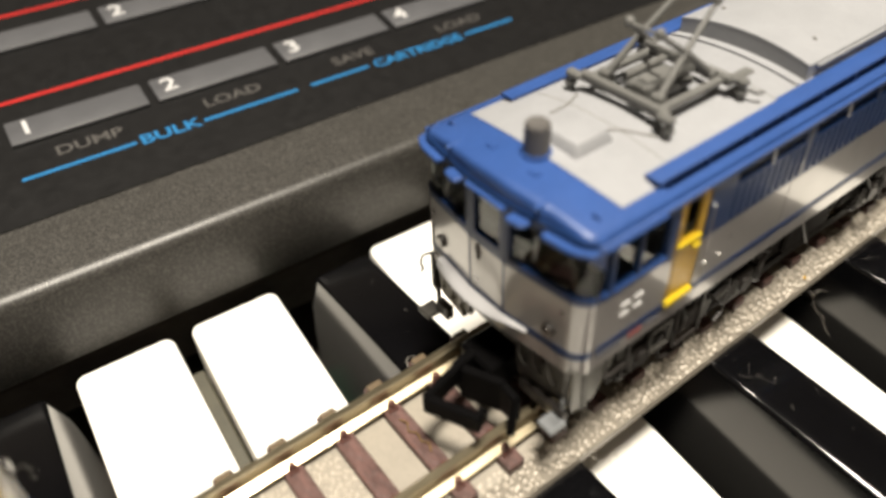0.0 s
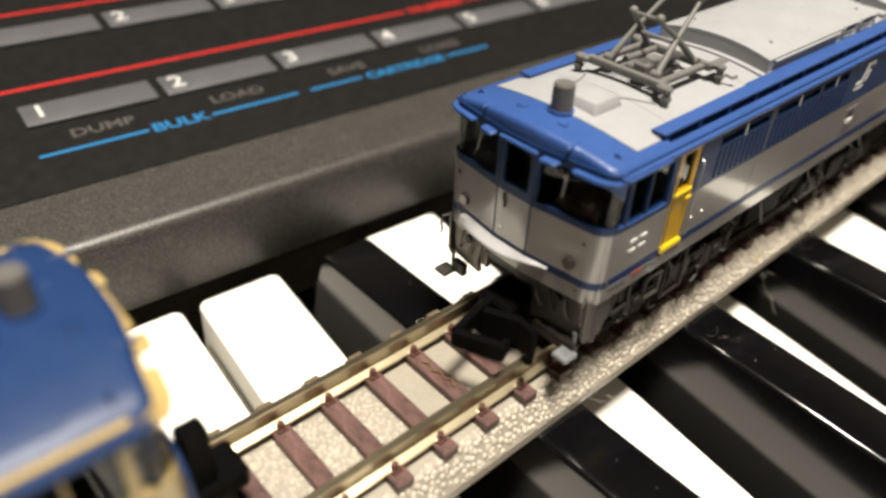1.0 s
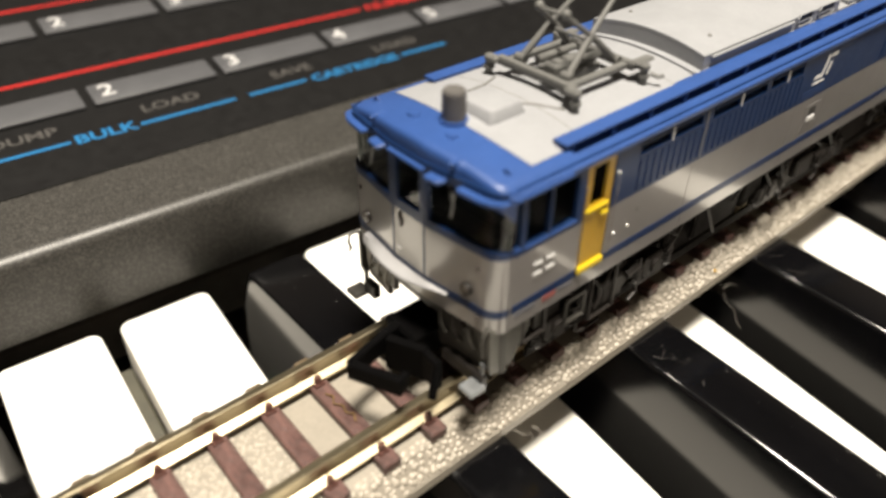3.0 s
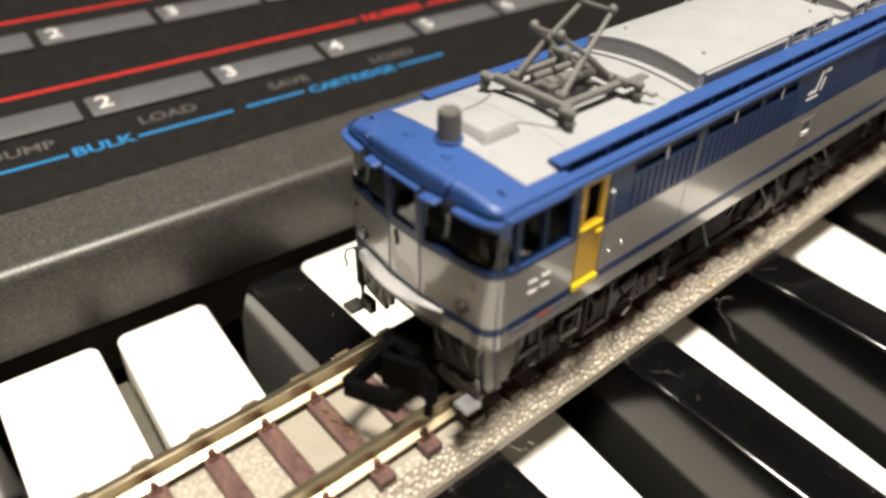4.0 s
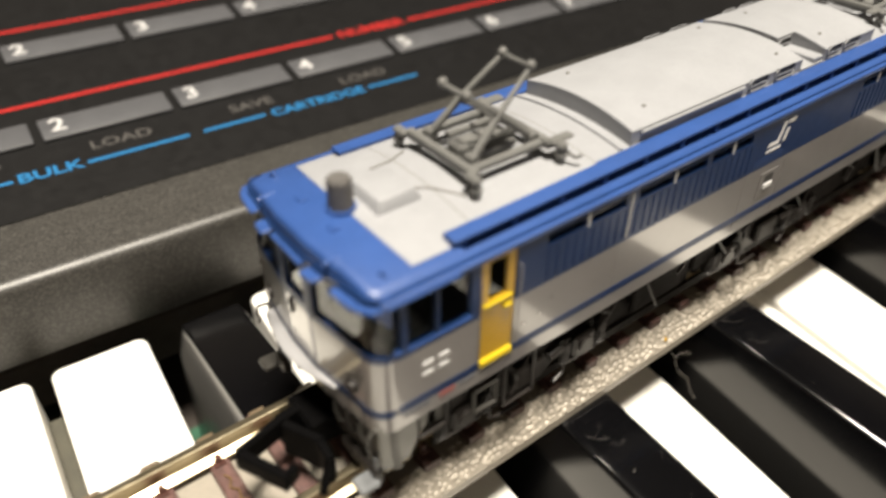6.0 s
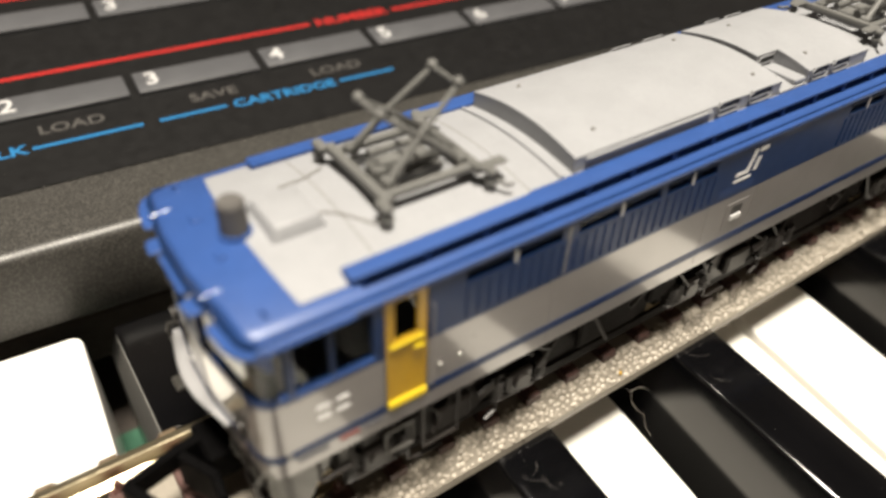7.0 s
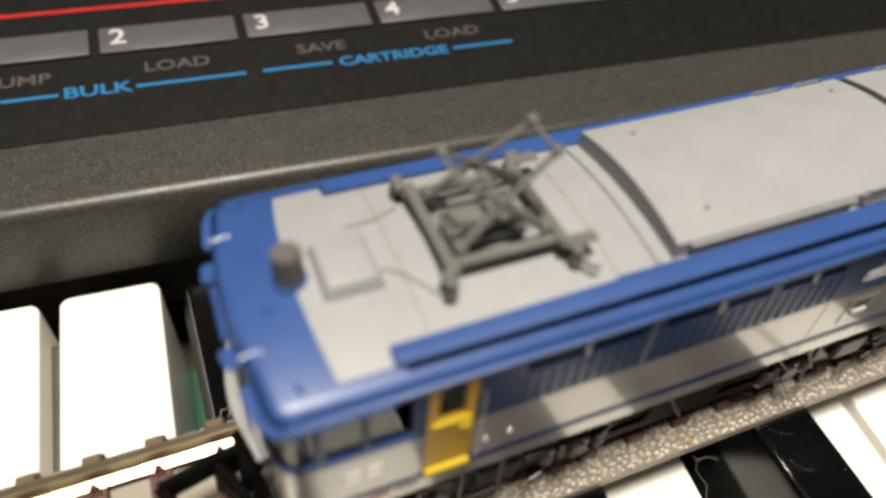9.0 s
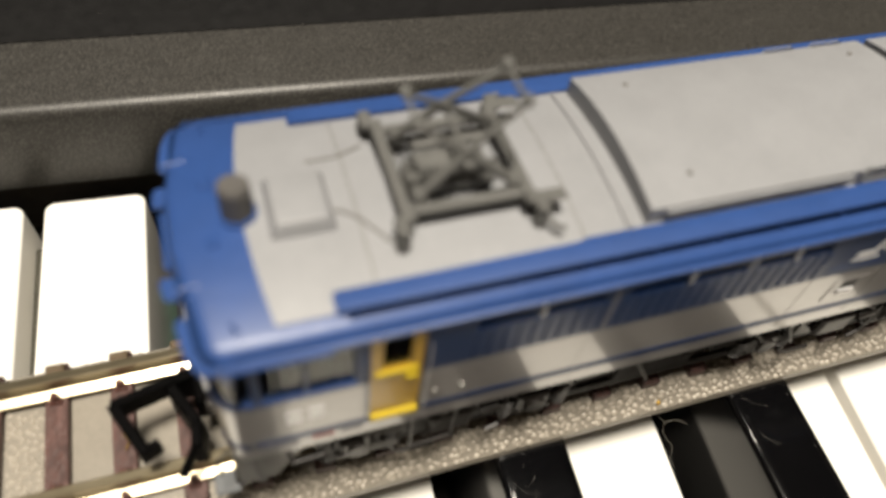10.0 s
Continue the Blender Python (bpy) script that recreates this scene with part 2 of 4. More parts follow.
def lettering(name, words, size, mat, parent, m, wide=1.0, label=""):
    """Flat printed words in the built-in font; size is the height of a capital in mm."""
    cu = bpy.data.curves.new(name, "FONT")
    cu.body = words
    cu.size = size * MM / 0.70
    cu.extrude = 0.00002
    cu.offset = 0.00003 if mat is GREY_INK else 0.00006
    cu.align_x = "CENTER"
    cu.align_y = "CENTER"
    cu.resolution_u = 4
    tmp = bpy.data.objects.new(name, cu)
    scene.collection.objects.link(tmp)
    bpy.context.view_layer.update()
    me = bpy.data.meshes.new_from_object(tmp.evaluated_get(bpy.context.evaluated_depsgraph_get()))
    bpy.data.objects.remove(tmp)
    me.name = name
    me.materials.clear()
    me.materials.append(mat)
    ob = new(name, me)
    ob.parent = parent
    ob.matrix_basis = m @ Matrix.Diagonal((wide, 1, 1, 1))
    if label:
        ob["label"] = label
    return ob


# ---- the room ----
def room():
    tagged(finish("ground", box(-1000, 1000, -800, 900, -130, -82), DESK), "dark wooden top under the synthesizer", "table top", kind="structure")
    # unseen walls and ceiling, added in dull colours to limit bounced light
    for nm, b in (("wall_north", (-1000, 1000, 900, 960, -130, 1000)), ("wall_south", (-1000, 1000, -860, -800, -130, 1000)),
                  ("wall_east", (1000, 1060, -800, 900, -130, 1000)), ("wall_west", (-1060, -1000, -800, 900, -130, 1000))):
        tagged(finish(nm, box(*b), WALL), "plain dull grey wall, unseen, added to close the room", "wall", kind="structure")
    tagged(finish("ceiling", box(-1060, 1060, -860, 960, 1003, 1040), CEIL), "plain dull grey ceiling, unseen, with one lamp", "ceiling", kind="structure")
    lamp = root("ceiling_lamp", Matrix.Translation(LAMP_AT), "round flush white ceiling lamp switched on", "ceiling lamp")
    bm = bmesh.new()
    add_rod(bm, (0, 0, 4), (0, 0, 22.5), 158, 48)
    part("base", bm, CEIL, lamp)
    glow = bpy.data.materials.new("lamp_glow")
    glow.use_nodes = True
    glow.node_tree.nodes["Principled BSDF"].inputs["Emission Color"].default_value = (1.0, 0.93, 0.83, 1)
    glow.node_tree.nodes["Principled BSDF"].inputs["Emission Strength"].default_value = 4.0
    bm = bmesh.new()
    add_rod(bm, (0, 0, -4), (0, 0, 4), 148, 48, 152)
    part("shade", bm, glow, lamp, "glowing white round shade")


room()

# ---- the synthesizer: x along the keys to the treble, y away from the player, z = 0 on the white keys ----
KB = pose(0, 0, -0.0146, 0, 0, -3.5) @ pose(0, 0, 0, 5.5, 0, 0)
synth = root("synthesizer", KB, "dark metallic grey synthesizer with a black button panel and glossy keys", "synthesizer")

PITCH, E_F = 21.48, -20.2
PANEL_Y, PANEL_Z, PANEL_S = 46.95, 12.0, 0.081


def panel_z(y):
    return PANEL_Z + PANEL_S * (y - PANEL_Y)


def housing():
    # front lip: upright face, rounded upper edge, then the speckled top strip
    pts = [(38.6, 1.3), (35.45, 1.3), (35.2, 1.7)]
    cx, cz, r = 38.9, 9.3, 1.75
    for k in range(0, 9):
        a = math.radians(170 - k * 9.6)
        pts.append((cx + r * math.cos(a) * 1.06, cz + r * math.sin(a)))
    pts += [(PANEL_Y, PANEL_Z), (PANEL_Y, PANEL_Z - 3.0), (39.6, 7.5)]
    part("front_lip", prism(pts, "x", -330, 420), HOUSING, synth, "speckled metallic grey front lip with a rounded edge", 50)
    pts = [(PANEL_Y + 0.05, panel_z(PANEL_Y) + 0.12), (230, panel_z(230) + 0.12), (230, panel_z(230) - 4), (PANEL_Y + 0.05, PANEL_Z - 4)]
    part("panel", prism(pts, "x", -330, 420), PANEL, synth, "matt black printed control panel")
    part("case_bottom", box(-335, 425, -125, 240, -66, -62, 1), HOUSING, synth)
    part("key_bed", box(-330, 420, -122, 60, -61, -24), KEYBED, synth)
    part("case_back", box(-335, 425, 232, 240, -61.9, 26, 1), HOUSING, synth)
    end = part("end_cheek", box(-12, 0, -122, 231, -61.9, 16, 2, 2), HOUSING, synth)
    end.matrix_basis = pose(-0.331, 0, 0)
    twin(end, pose(0.433, 0, 0))
    part("front_rail", box(-330, 420, -124, -119, -61.5, -6, 1), HOUSING, synth)
    part("circuit_board", box(-12, -2, 8, 33, -21.5, -20), GREEN_FELT, synth, "green board seen between two keys")


housing()


def white_key(name, x0, x1, cut_l, cut_r, back=34.0, front=-98.0, waist=-49.0):
    """One white key: a wide front and a narrower tail between the black keys."""
    g = 0.42
    x0, x1 = x0 + g, x1 - g
    l, r = (cut_l if cut_l is not None else x0 + 0.55), (cut_r if cut_r is not None else x1 - 0.55)
    bm = bmesh.new()

    def outline(i):
        rc = 1.2 - i * 0.8
        a, b, c, d, top, low, w = x0 + i, x1 - i, l + i, r - i, back - i, front + i, waist - i

        def arc(cx, cy, a0, n=8):
            return [(cx + rc * math.cos(math.radians(a0 + 90 * k / n)), cy + rc * math.sin(math.radians(a0 + 90 * k / n))) for k in range(n + 1)]
        pts = [(a, low), (b, low), (b, w)]
        if cut_r is not None:
            pts.append((d, w))
        pts += arc(d - rc, top - rc, 0) + arc(c + rc, top - rc, 90)
        if cut_l is not None:
            pts.append((c, w))
        return pts + [(a, w)]

    rings = [[bm.verts.new((q[0], q[1], z)) for q in outline(i)] for i, z in ((0, -20), (0, -0.45), (0.06, -0.22), (0.2, -0.06), (0.42, 0.0))]
    n = len(rings[0])
    for lo, hi in zip(rings, rings[1:]):
        for k in range(n):
            bm.faces.new([lo[k], lo[(k + 1) % n], hi[(k + 1) % n], hi[k]])
    bm.faces.new(rings[-1])
    bm.faces.new(rings[0][::-1])
    return part(name, bm, IVORY, synth, "", 40)


def black_key(cx, skew=0.0):
    """A black key: sloped sides, rounded long edges and a sloped nose."""
    bm = bmesh.new()
    y0, y1 = -50.0, 28.6
    rows = []
    for y, hb, ht, dz in ((y0, 4.5, 2.0, -4.5), (y0 + 5, 4.6, 2.35, 0.0), (-8, 4.7, 2.62, 0), (12, 4.7, 2.72, 0), (27.6, 4.7, 2.72, 0), (28.2, 4.7, 2.72, -0.25), (y1, 4.6, 2.6, -1.4)):
        top = 8.2 - 0.087 * y + dz
        half = [(hb, -19), (hb, -3), (ht + 1.75, top - 4.4), (ht + 0.8, top - 0.6), (ht + 0.74, top - 0.3), (ht + 0.58, top - 0.12), (ht + 0.36, top - 0.04), (ht - 0.2, top + 0.01)]
        prof = [(-a, b) for a, b in half] + [(0, top + 0.05)] + half[::-1]
        rows.append([bm.verts.new((cx + skew * y + p[0], y, p[1])) for p in prof])
    n = len(rows[0])
    for a, b in zip(rows, rows[1:]):
        for k in range(n):
            bm.faces.new([a[k], a[(k + 1) % n], b[(k + 1) % n], b[k]])
    bm.faces.new(rows[0])
    bm.faces.new(rows[-1][::-1])
    return part("black_key", bm, EBONY, synth, "", 50)


# boundaries run E|F at E_F; the black centres as they lie between the tails
BLACKS = {-5: -123.0, -4: -97.5, -3: -61.5, -2: -38.0, 0: 0.65, 1: 25.8, 2: 50.1, 4: 86.3, 5: 111.0, 7: 148.5, 8: 173.5, 9: 198.5}
for k, c in BLACKS.items():
    black_key(c, -0.06 if k == 0 else 0.0)
CUTS_L, CUTS_R = {-1: -32.2, 1: 5.3}, {0: -8.0, 1: 17.8, 2: 42.7}
for i in range(-6, 11):
    xl, xr = E_F + i * PITCH, E_F + (i + 1) * PITCH
    cl, cr = BLACKS.get(i - 1), BLACKS.get(i)
    cut_l, cut_r = CUTS_L.get(i, cl + 6.2 if cl is not None else None), CUTS_R.get(i, cr - 7.6 if cr is not None else None)
    white_key("white_key", xl + (0.3 if i == 0 else 0), xr + (0.15 if i == -1 else 0), cut_l, cut_r)


def on_panel(x, y, lift=0.0):
    return pose(x * MM, y * MM, (panel_z(y) + 0.14 + lift) * MM, math.degrees(math.atan(PANEL_S)), 0, 0)


def ink_bar(name, x0, x1, y, wide, mat):
    ob = part(name, box(x0, x1, -wide / 2, wide / 2, 0, 0.03), mat, synth)
    ob.matrix_basis = on_panel(0, y)
    return ob


LINE_Y = 54.2
for a, b in ((-28.5, -15.1), (-6.35, 6.85), (8.9, 17.9), (34.7, 43.5)):
    ink_bar("printed_line", a, b, LINE_Y, 0.52, CYAN_INK)
lettering("printed_word", "BULK", 1.75, CYAN_INK, synth, on_panel(-10.75, LINE_Y + 0.1), 1.28)
lettering("printed_word", "CARTRIDGE", 1.6, CYAN_INK, synth, on_panel(26.35, LINE_Y - 0.1), 1.22)
for w, x in (("DUMP", -19.9), ("LOAD", -1.2), ("SAVE", 17.1), ("LOAD", 35.5)):
    lettering("printed_word", w, 1.7, GREY_INK, synth, on_panel(x, 57.3), 1.22)
RED_Y = 69.6
ink_bar("printed_line", -60, 36.6, RED_Y, 0.62, RED_INK)
ink_bar("printed_line", 51.3, 130, RED_Y, 0.62, RED_INK)
lettering("printed_word", "NUMBER", 1.75, RED_INK, synth, on_panel(43.95, RED_Y), 1.28)
ink_bar("printed_line", -60, 130, 90.2, 0.62, RED_INK)


def button(x, y, digit):
    bm = box(0, 16.9, -2.35, 2.35, 0, 0.55, 0.22, 2)
    ob = part("button", bm, BUTTON, synth, "grey membrane button with a white numeral")
    ob.matrix_basis = on_panel(x, y)
    lettering("numeral", digit, 2.7, PALE_INK, ob, pose(0.00225, 0.0002, 0.00057), 1.1)


for k in range(8):
    button(-28.1 + 18.08 * k, 62.6, str(k + 1))
    button(-28.6 + 18.08 * k, 83.2, str(k + 1))


# ---- track: x along the rails, z = 0 on the rail heads ----
track = root("model_track", pose(0, 0, 0), "straight brass model railway track on grey roadbed across the keys", "model track")
X0, X1 = -128.0, 142.0
BASE, CROWN = -6.5, -3.05


def stone_field(name, spots, label="", sizes=(0.18, 0.34), rise=(0.55, 0.9)):
    """Many small moulded stones: low domes at jittered spots (x, y, z, slope)."""
    rnd = random.Random(len(spots))
    vs, fs = [], []
    for x, y, z, tilt in spots:
        r = rnd.uniform(*sizes)
        h = r * rnd.uniform(*rise)
        a0 = rnd.uniform(0, 6.28)
        n0 = len(vs)
        nz, ny = math.cos(tilt), -math.sin(tilt)
        for ring, lift in ((1.0, -0.12), (0.72, 0.62 * h)):
            for k in range(6):
                a = a0 + k * math.pi / 3
                u, v = ring * r * math.cos(a), ring * r * math.sin(a)
                vs.append(((x + u) * MM, (y + v * nz + lift * ny) * MM, (z + v * math.sin(tilt) + lift * nz) * MM))
        vs.append((x * MM, (y + h * ny) * MM, (z + h * nz) * MM))
        for k in range(6):
            m = (k + 1) % 6
            fs.append((n0 + k, n0 + m, n0 + 6 + m, n0 + 6 + k))
            fs.append((n0 + 6 + k, n0 + 6 + m, n0 + 12))
    me = bpy.data.meshes.new(name)
    me.from_pydata(vs, [], fs)
    me.materials.append(BALLAST)
    for p in me.polygons:
        p.use_smooth = True
    ob = new(name, me)
    ob.parent = track
    ob["kind"] = "stuff"
    if label:
        ob["label"] = label
    return ob


def roadbed():
    core = [(-8.7, BASE), (8.7, BASE), (8.7, -5.5), (7.1, CROWN - 0.1), (5.5, CROWN), (-5.5, CROWN), (-7.1, CROWN - 0.1), (-8.7, -5.5)]
    part("roadbed", prism(core, "x", X0, X1), ROADBED, track, "plain moulded grey roadbed")
    rnd = random.Random(11)
    slope = math.atan2(-5.5 - CROWN + 0.1, 8.7 - 7.1)
    for side in (-1, 1):
        spots = []
        for i in range(int(165 / 0.66)):
            for j in range(7):
                x = -50 + i * 0.66 + (0.33 if j % 2 else 0) + rnd.uniform(-0.3, 0.3)
                f = j * 0.5 - 0.55 + rnd.uniform(-0.2, 0.2)
                if f < 0:
                    spots.append((x, side * (7.1 + f), CROWN - 0.1, 0.0))
                else:
                    spots.append((x, side * (7.1 + f * math.cos(slope)), CROWN - 0.1 + f * math.sin(slope), side * slope))
        stone_field("ballast_shoulder", spots, "knobbly moulded grey ballast", (0.22, 0.42), (0.3, 0.62))


roadbed()
rail_pts = [(-0.95, -2.1), (0.95, -2.1), (0.95, -1.85), (0.3, -1.6), (0.22, -0.75), (0.38, -0.55), (0.38, -0.06), (0.30, 0.0), (-0.30, 0.0), (-0.38, -0.06), (-0.38, -0.55), (-0.22, -0.75), (-0.3, -1.6), (-0.95, -1.85)]
rail = part("rail", prism(rail_pts, "x", X0, X1), BRASS, track, "brassy metal rail", 25)
rail.matrix_basis = pose(0, 4.88 * MM, 0)
twin(rail, pose(0, -4.88 * MM, 0))
SL_PITCH, SL_0 = 4.97, -7.7


def sleeper_mesh():
    bm = box(-0.88, 0.88, -7.3, 7.3, -3.1, -2.15, 0.08)
    return bm


first = part("sleeper", sleeper_mesh(), SLEEPER, track)
first.matrix_basis = pose(SL_0 * MM, 0, 0)


def clip_mesh():
    bm = bmesh.new()
    add_box(bm, -0.5, 0.5, -0.55, 0.45, -2.2, -1.85, 0.08)
    add_rod(bm, (0, -0.05, -1.9), (0, -0.05, -1.25), 0.42, 10, 0.3)
    return bm


clip = part("rail_clip", clip_mesh(), CLIP, first)
clip.matrix_basis = pose(0, 3.95 * MM, 0)
chair = part("rail_chair", box(-0.75, 0.75, -0.55, 0.5, -2.2, -1.5, 0.12), CHAIR, first)
chair.matrix_basis = pose(0, 6.5 * MM, 0)
for y in (-3.85, -5.7):
    twin(clip, pose(0, y * MM, 0))
for k in range(-24, 30):
    if k == 0:
        continue
    s = twin(first, pose((SL_0 + SL_PITCH * k) * MM, 0, 0))
    for y in (3.95, -3.85, -5.7):
        twin(clip, pose(0, y * MM, 0), s)
    twin(chair, pose(0, 6.5 * MM, 0), s)


def ballast_between(k):
    """Moulded stones in the bay after sleeper k."""
    xa, xb = SL_0 + SL_PITCH * k + 1.0, SL_0 + SL_PITCH * (k + 1) - 1.0
    rnd = random.Random(k)
    spots = [(xa + 0.25 + 0.5 * i + (0.2 if j % 2 else 0) + rnd.uniform(-0.24, 0.24), -4.0 + 0.48 * j + rnd.uniform(-0.24, 0.24), CROWN, 0.0)
             for i in range(6) for j in range(17)]
    stone_field("ballast_bay", [s for s in spots if s[0] < xb])


for k in range(-8, -1):
    ballast_between(k)
# olive filler added in the E|F gap, coloured like the shaded key wall
part("key_guide", box(E_F - 1.3, E_F + 1.0, -60, 31, -15, -4.5, 0.3), GAP_FILL, synth)
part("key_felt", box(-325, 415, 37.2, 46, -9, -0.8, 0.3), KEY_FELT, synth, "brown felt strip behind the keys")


# ---- locomotives: x from the front backwards, z = 0 on the rail heads ----
HW = 9.35
LEN = 104.0


def front_x(y):
    """The front in plan: a flat middle, swept sides and rounded corners."""
    a = abs(y)
    x = 0.0 if a < 2.0 else (a - 2.0) * 0.13
    if a > 7.6:
        t = (a - 7.6) / (HW - 7.6)
        x = 5.6 * 0.13 + 1.75 * (1 - math.sqrt(max(0.0, 1 - t * t))) * 0.9
    return x


YS = [-9.35, -9.34, -9.31, -9.25, -9.15, -8.9, -8.5, -8.0, -7.6, -6.6, -5.6, -4.5, -3.4, -2.6, -2.0, -1.0, 0, 1.0, 2.0, 2.6, 3.4, 4.5, 5.6, 6.6, 7.6, 8.0, 8.5, 8.9, 9.15, 9.25, 9.31, 9.34, 9.35]


def front_sheet(z0, z1, holes, out=0.0, flip=False):
    def put(y, z, d):
        x = front_x(y) - out + d
        return (LEN - x if flip else x, y, z)
    zs = [z0 + (z1 - z0) * k / 4 for k in range(5)]
    return sheet_with_holes([y for y in YS], zs, holes, put, 0.3)


SHOULDER = {"start": 8.3, "drop": 0.8}


def roof_z(y):
    a = abs(y)
    z = 22.03 - 0.0150 * a * a
    if a > SHOULDER["start"]:
        t = min(1.0, (a - SHOULDER["start"]) / (9.45 - SHOULDER["start"]))
        z -= SHOULDER["drop"] * (1 - math.sqrt(max(0.0, 1 - t * t)))
    return z


def arc_slab(x0, x1, y0, y1, lift, thick, n=16, bow=(0.0, 0.0), over=roof_z):
    """A slab that follows the roof's curve."""
    bm = bmesh.new()
    rows = []
    ys = [y0 + (y1 - y0) * k / n for k in range(n + 1)]
    for x, b in ((x0, bow[0]), (x1, bow[1])):
        for drop in (0.0, thick):
            rows.append([bm.verts.new((x + b * (1 - (y / y1) ** 2), y, over(y) + lift - drop)) for y in ys])
    a_top, a_bot, b_top, b_bot = rows
    for k in range(n):
        bm.faces.new([a_top[k], a_top[k + 1], b_top[k + 1], b_top[k]])
        bm.faces.new([a_bot[k], a_bot[k + 1], b_bot[k + 1], b_bot[k]])
        bm.faces.new([a_top[k], a_top[k + 1], a_bot[k + 1], a_bot[k]])
        bm.faces.new([b_top[k], b_top[k + 1], b_bot[k + 1], b_bot[k]])
    for k in (0, n):
        bm.faces.new([a_top[k], b_top[k], b_bot[k], a_bot[k]])
    return bm


def pantograph(par, x_mid, facing):
    """A folded cross-arm pantograph: base, arms, crossbar and end balls."""
    f = facing

    def X(v):
        return x_mid + f * v

    zb = 22.75
    bm = bmesh.new()
    for s in (-1, 1):
        add_box(bm, min(X(-4.2), X(4.2)), max(X(-4.2), X(4.2)), s * 3.4 - 0.34, s * 3.4 + 0.34, zb + 0.05, zb + 0.65, 0.12)
    for v, w in ((-3.8, 0.42), (3.8, 0.42)):
        pts = [(X(v) - w, -4.3), (X(v) + w, -4.3), (X(v) + w * 0.75, 0), (X(v) + w, 4.3), (X(v) - w, 4.3), (X(v) - w * 0.75, 0)]
        add_prism(bm, pts, "z", zb + 0.08, zb + 0.75, 0.1)
    base = part("base_frame", bm, PANTO, par, "grey moulded pantograph base frame")
    for v, s in ((-4.3, -1), (-4.3, 1), (4.3, -1), (4.3, 1)):
        bm = bmesh.new()
        add_rod(bm, (X(v), s * 4.9, roof_z(4.9) - 0.05), (X(v), s * 4.9, zb + 0.35), 0.34, 10)
        add_rod(bm, (X(v), s * 4.9, zb - 0.45), (X(v), s * 4.9, zb - 0.2), 0.5, 10)
        add_box(bm, X(v) - 0.42, X(v) + 0.42, s * 4.55 - 0.75, s * 4.55 + 0.75, zb + 0.15, zb + 0.8, 0.2)
        part("insulator", bm, PANTO, par)
    bm = bmesh.new()
    add_box(bm, min(X(-2.3), X(2.3)), max(X(-2.3), X(2.3)), -1.9, 1.2, zb - 0.2, zb + 0.5, 0.15)
    add_rod(bm, (X(-2.6), -1.2, zb + 0.9), (X(2.6), -1.2, zb + 0.9), 0.38, 10)
    add_rod(bm, (X(-2.2), 1.3, zb + 0.85), (X(2.4), 1.3, zb + 0.85), 0.32, 10)
    add_box(bm, min(X(-3.4), X(-2.4)), max(X(-3.4), X(-2.4)), -1.9, -0.3, zb + 0.2, zb + 1.5, 0.2)
    part("spring_box", bm, PANTO, base)
    # two crossing frames, each from its pivots up to a pair of balls on a bar
    for foot, tip, z, far, near in ((-2.8, 3.3, 29.0, 1.4, -1.8), (3.1, -2.9, 28.3, 0.95, -1.85)):
        bm = bmesh.new()
        for y0, y1 in ((2.6, far), (-2.6, near)):
            elbow = (X(foot + (tip - foot) * 0.45), y0 + (y1 - y0) * 0.45, zb + 0.7 + (z - zb - 0.7) * 0.48)
            add_rod(bm, (X(foot), y0, zb + 0.7), elbow, 0.34, 10, 0.3)
            add_rod(bm, elbow, (X(tip), y1, z - 0.12), 0.25, 10, 0.2)
            add_ball(bm, (X(tip), y1, z), 0.42, 12)
            add_rod(bm, (X(foot), y0 - 0.5, zb + 0.7), (X(foot), y0 + 0.5, zb + 0.7), 0.42, 12)
        add_rod(bm, (X(tip), near, z - 0.1), (X(tip), far, z - 0.1), 0.17, 8)
        part("lower_arm", bm, PANTO, par)
    bm = bmesh.new()
    add_rod(bm, (X(0.1), -2.0, 25.6), (X(0.1), 2.0, 25.6), 0.2, 8)
    add_ball(bm, (X(0.1), -2.0, 25.6), 0.34, 10)
    add_ball(bm, (X(0.1), 2.0, 25.6), 0.34, 10)
    part("cross_joint", bm, PANTO, par)
    for s in (-1, 1):
        bm = bmesh.new()
        add_box(bm, min(X(3.6), X(6.0)), max(X(3.6), X(6.0)), s * 4.2 - 0.5, s * 4.2 + 0.5, zb + 0.55, zb + 0.85, 0.14)
        part("horn", bm, PANTO, base)
    bm = bmesh.new()
    for s in (-1, 1):
        add_tube(bm, [(X(4.6), s * 5.3, zb - 0.1), (X(5.0), s * 5.9, zb - 0.35), (X(5.4), s * 6.1, zb - 0.2)], 0.16)
    part("lead_wire", bm, PANTO, base)


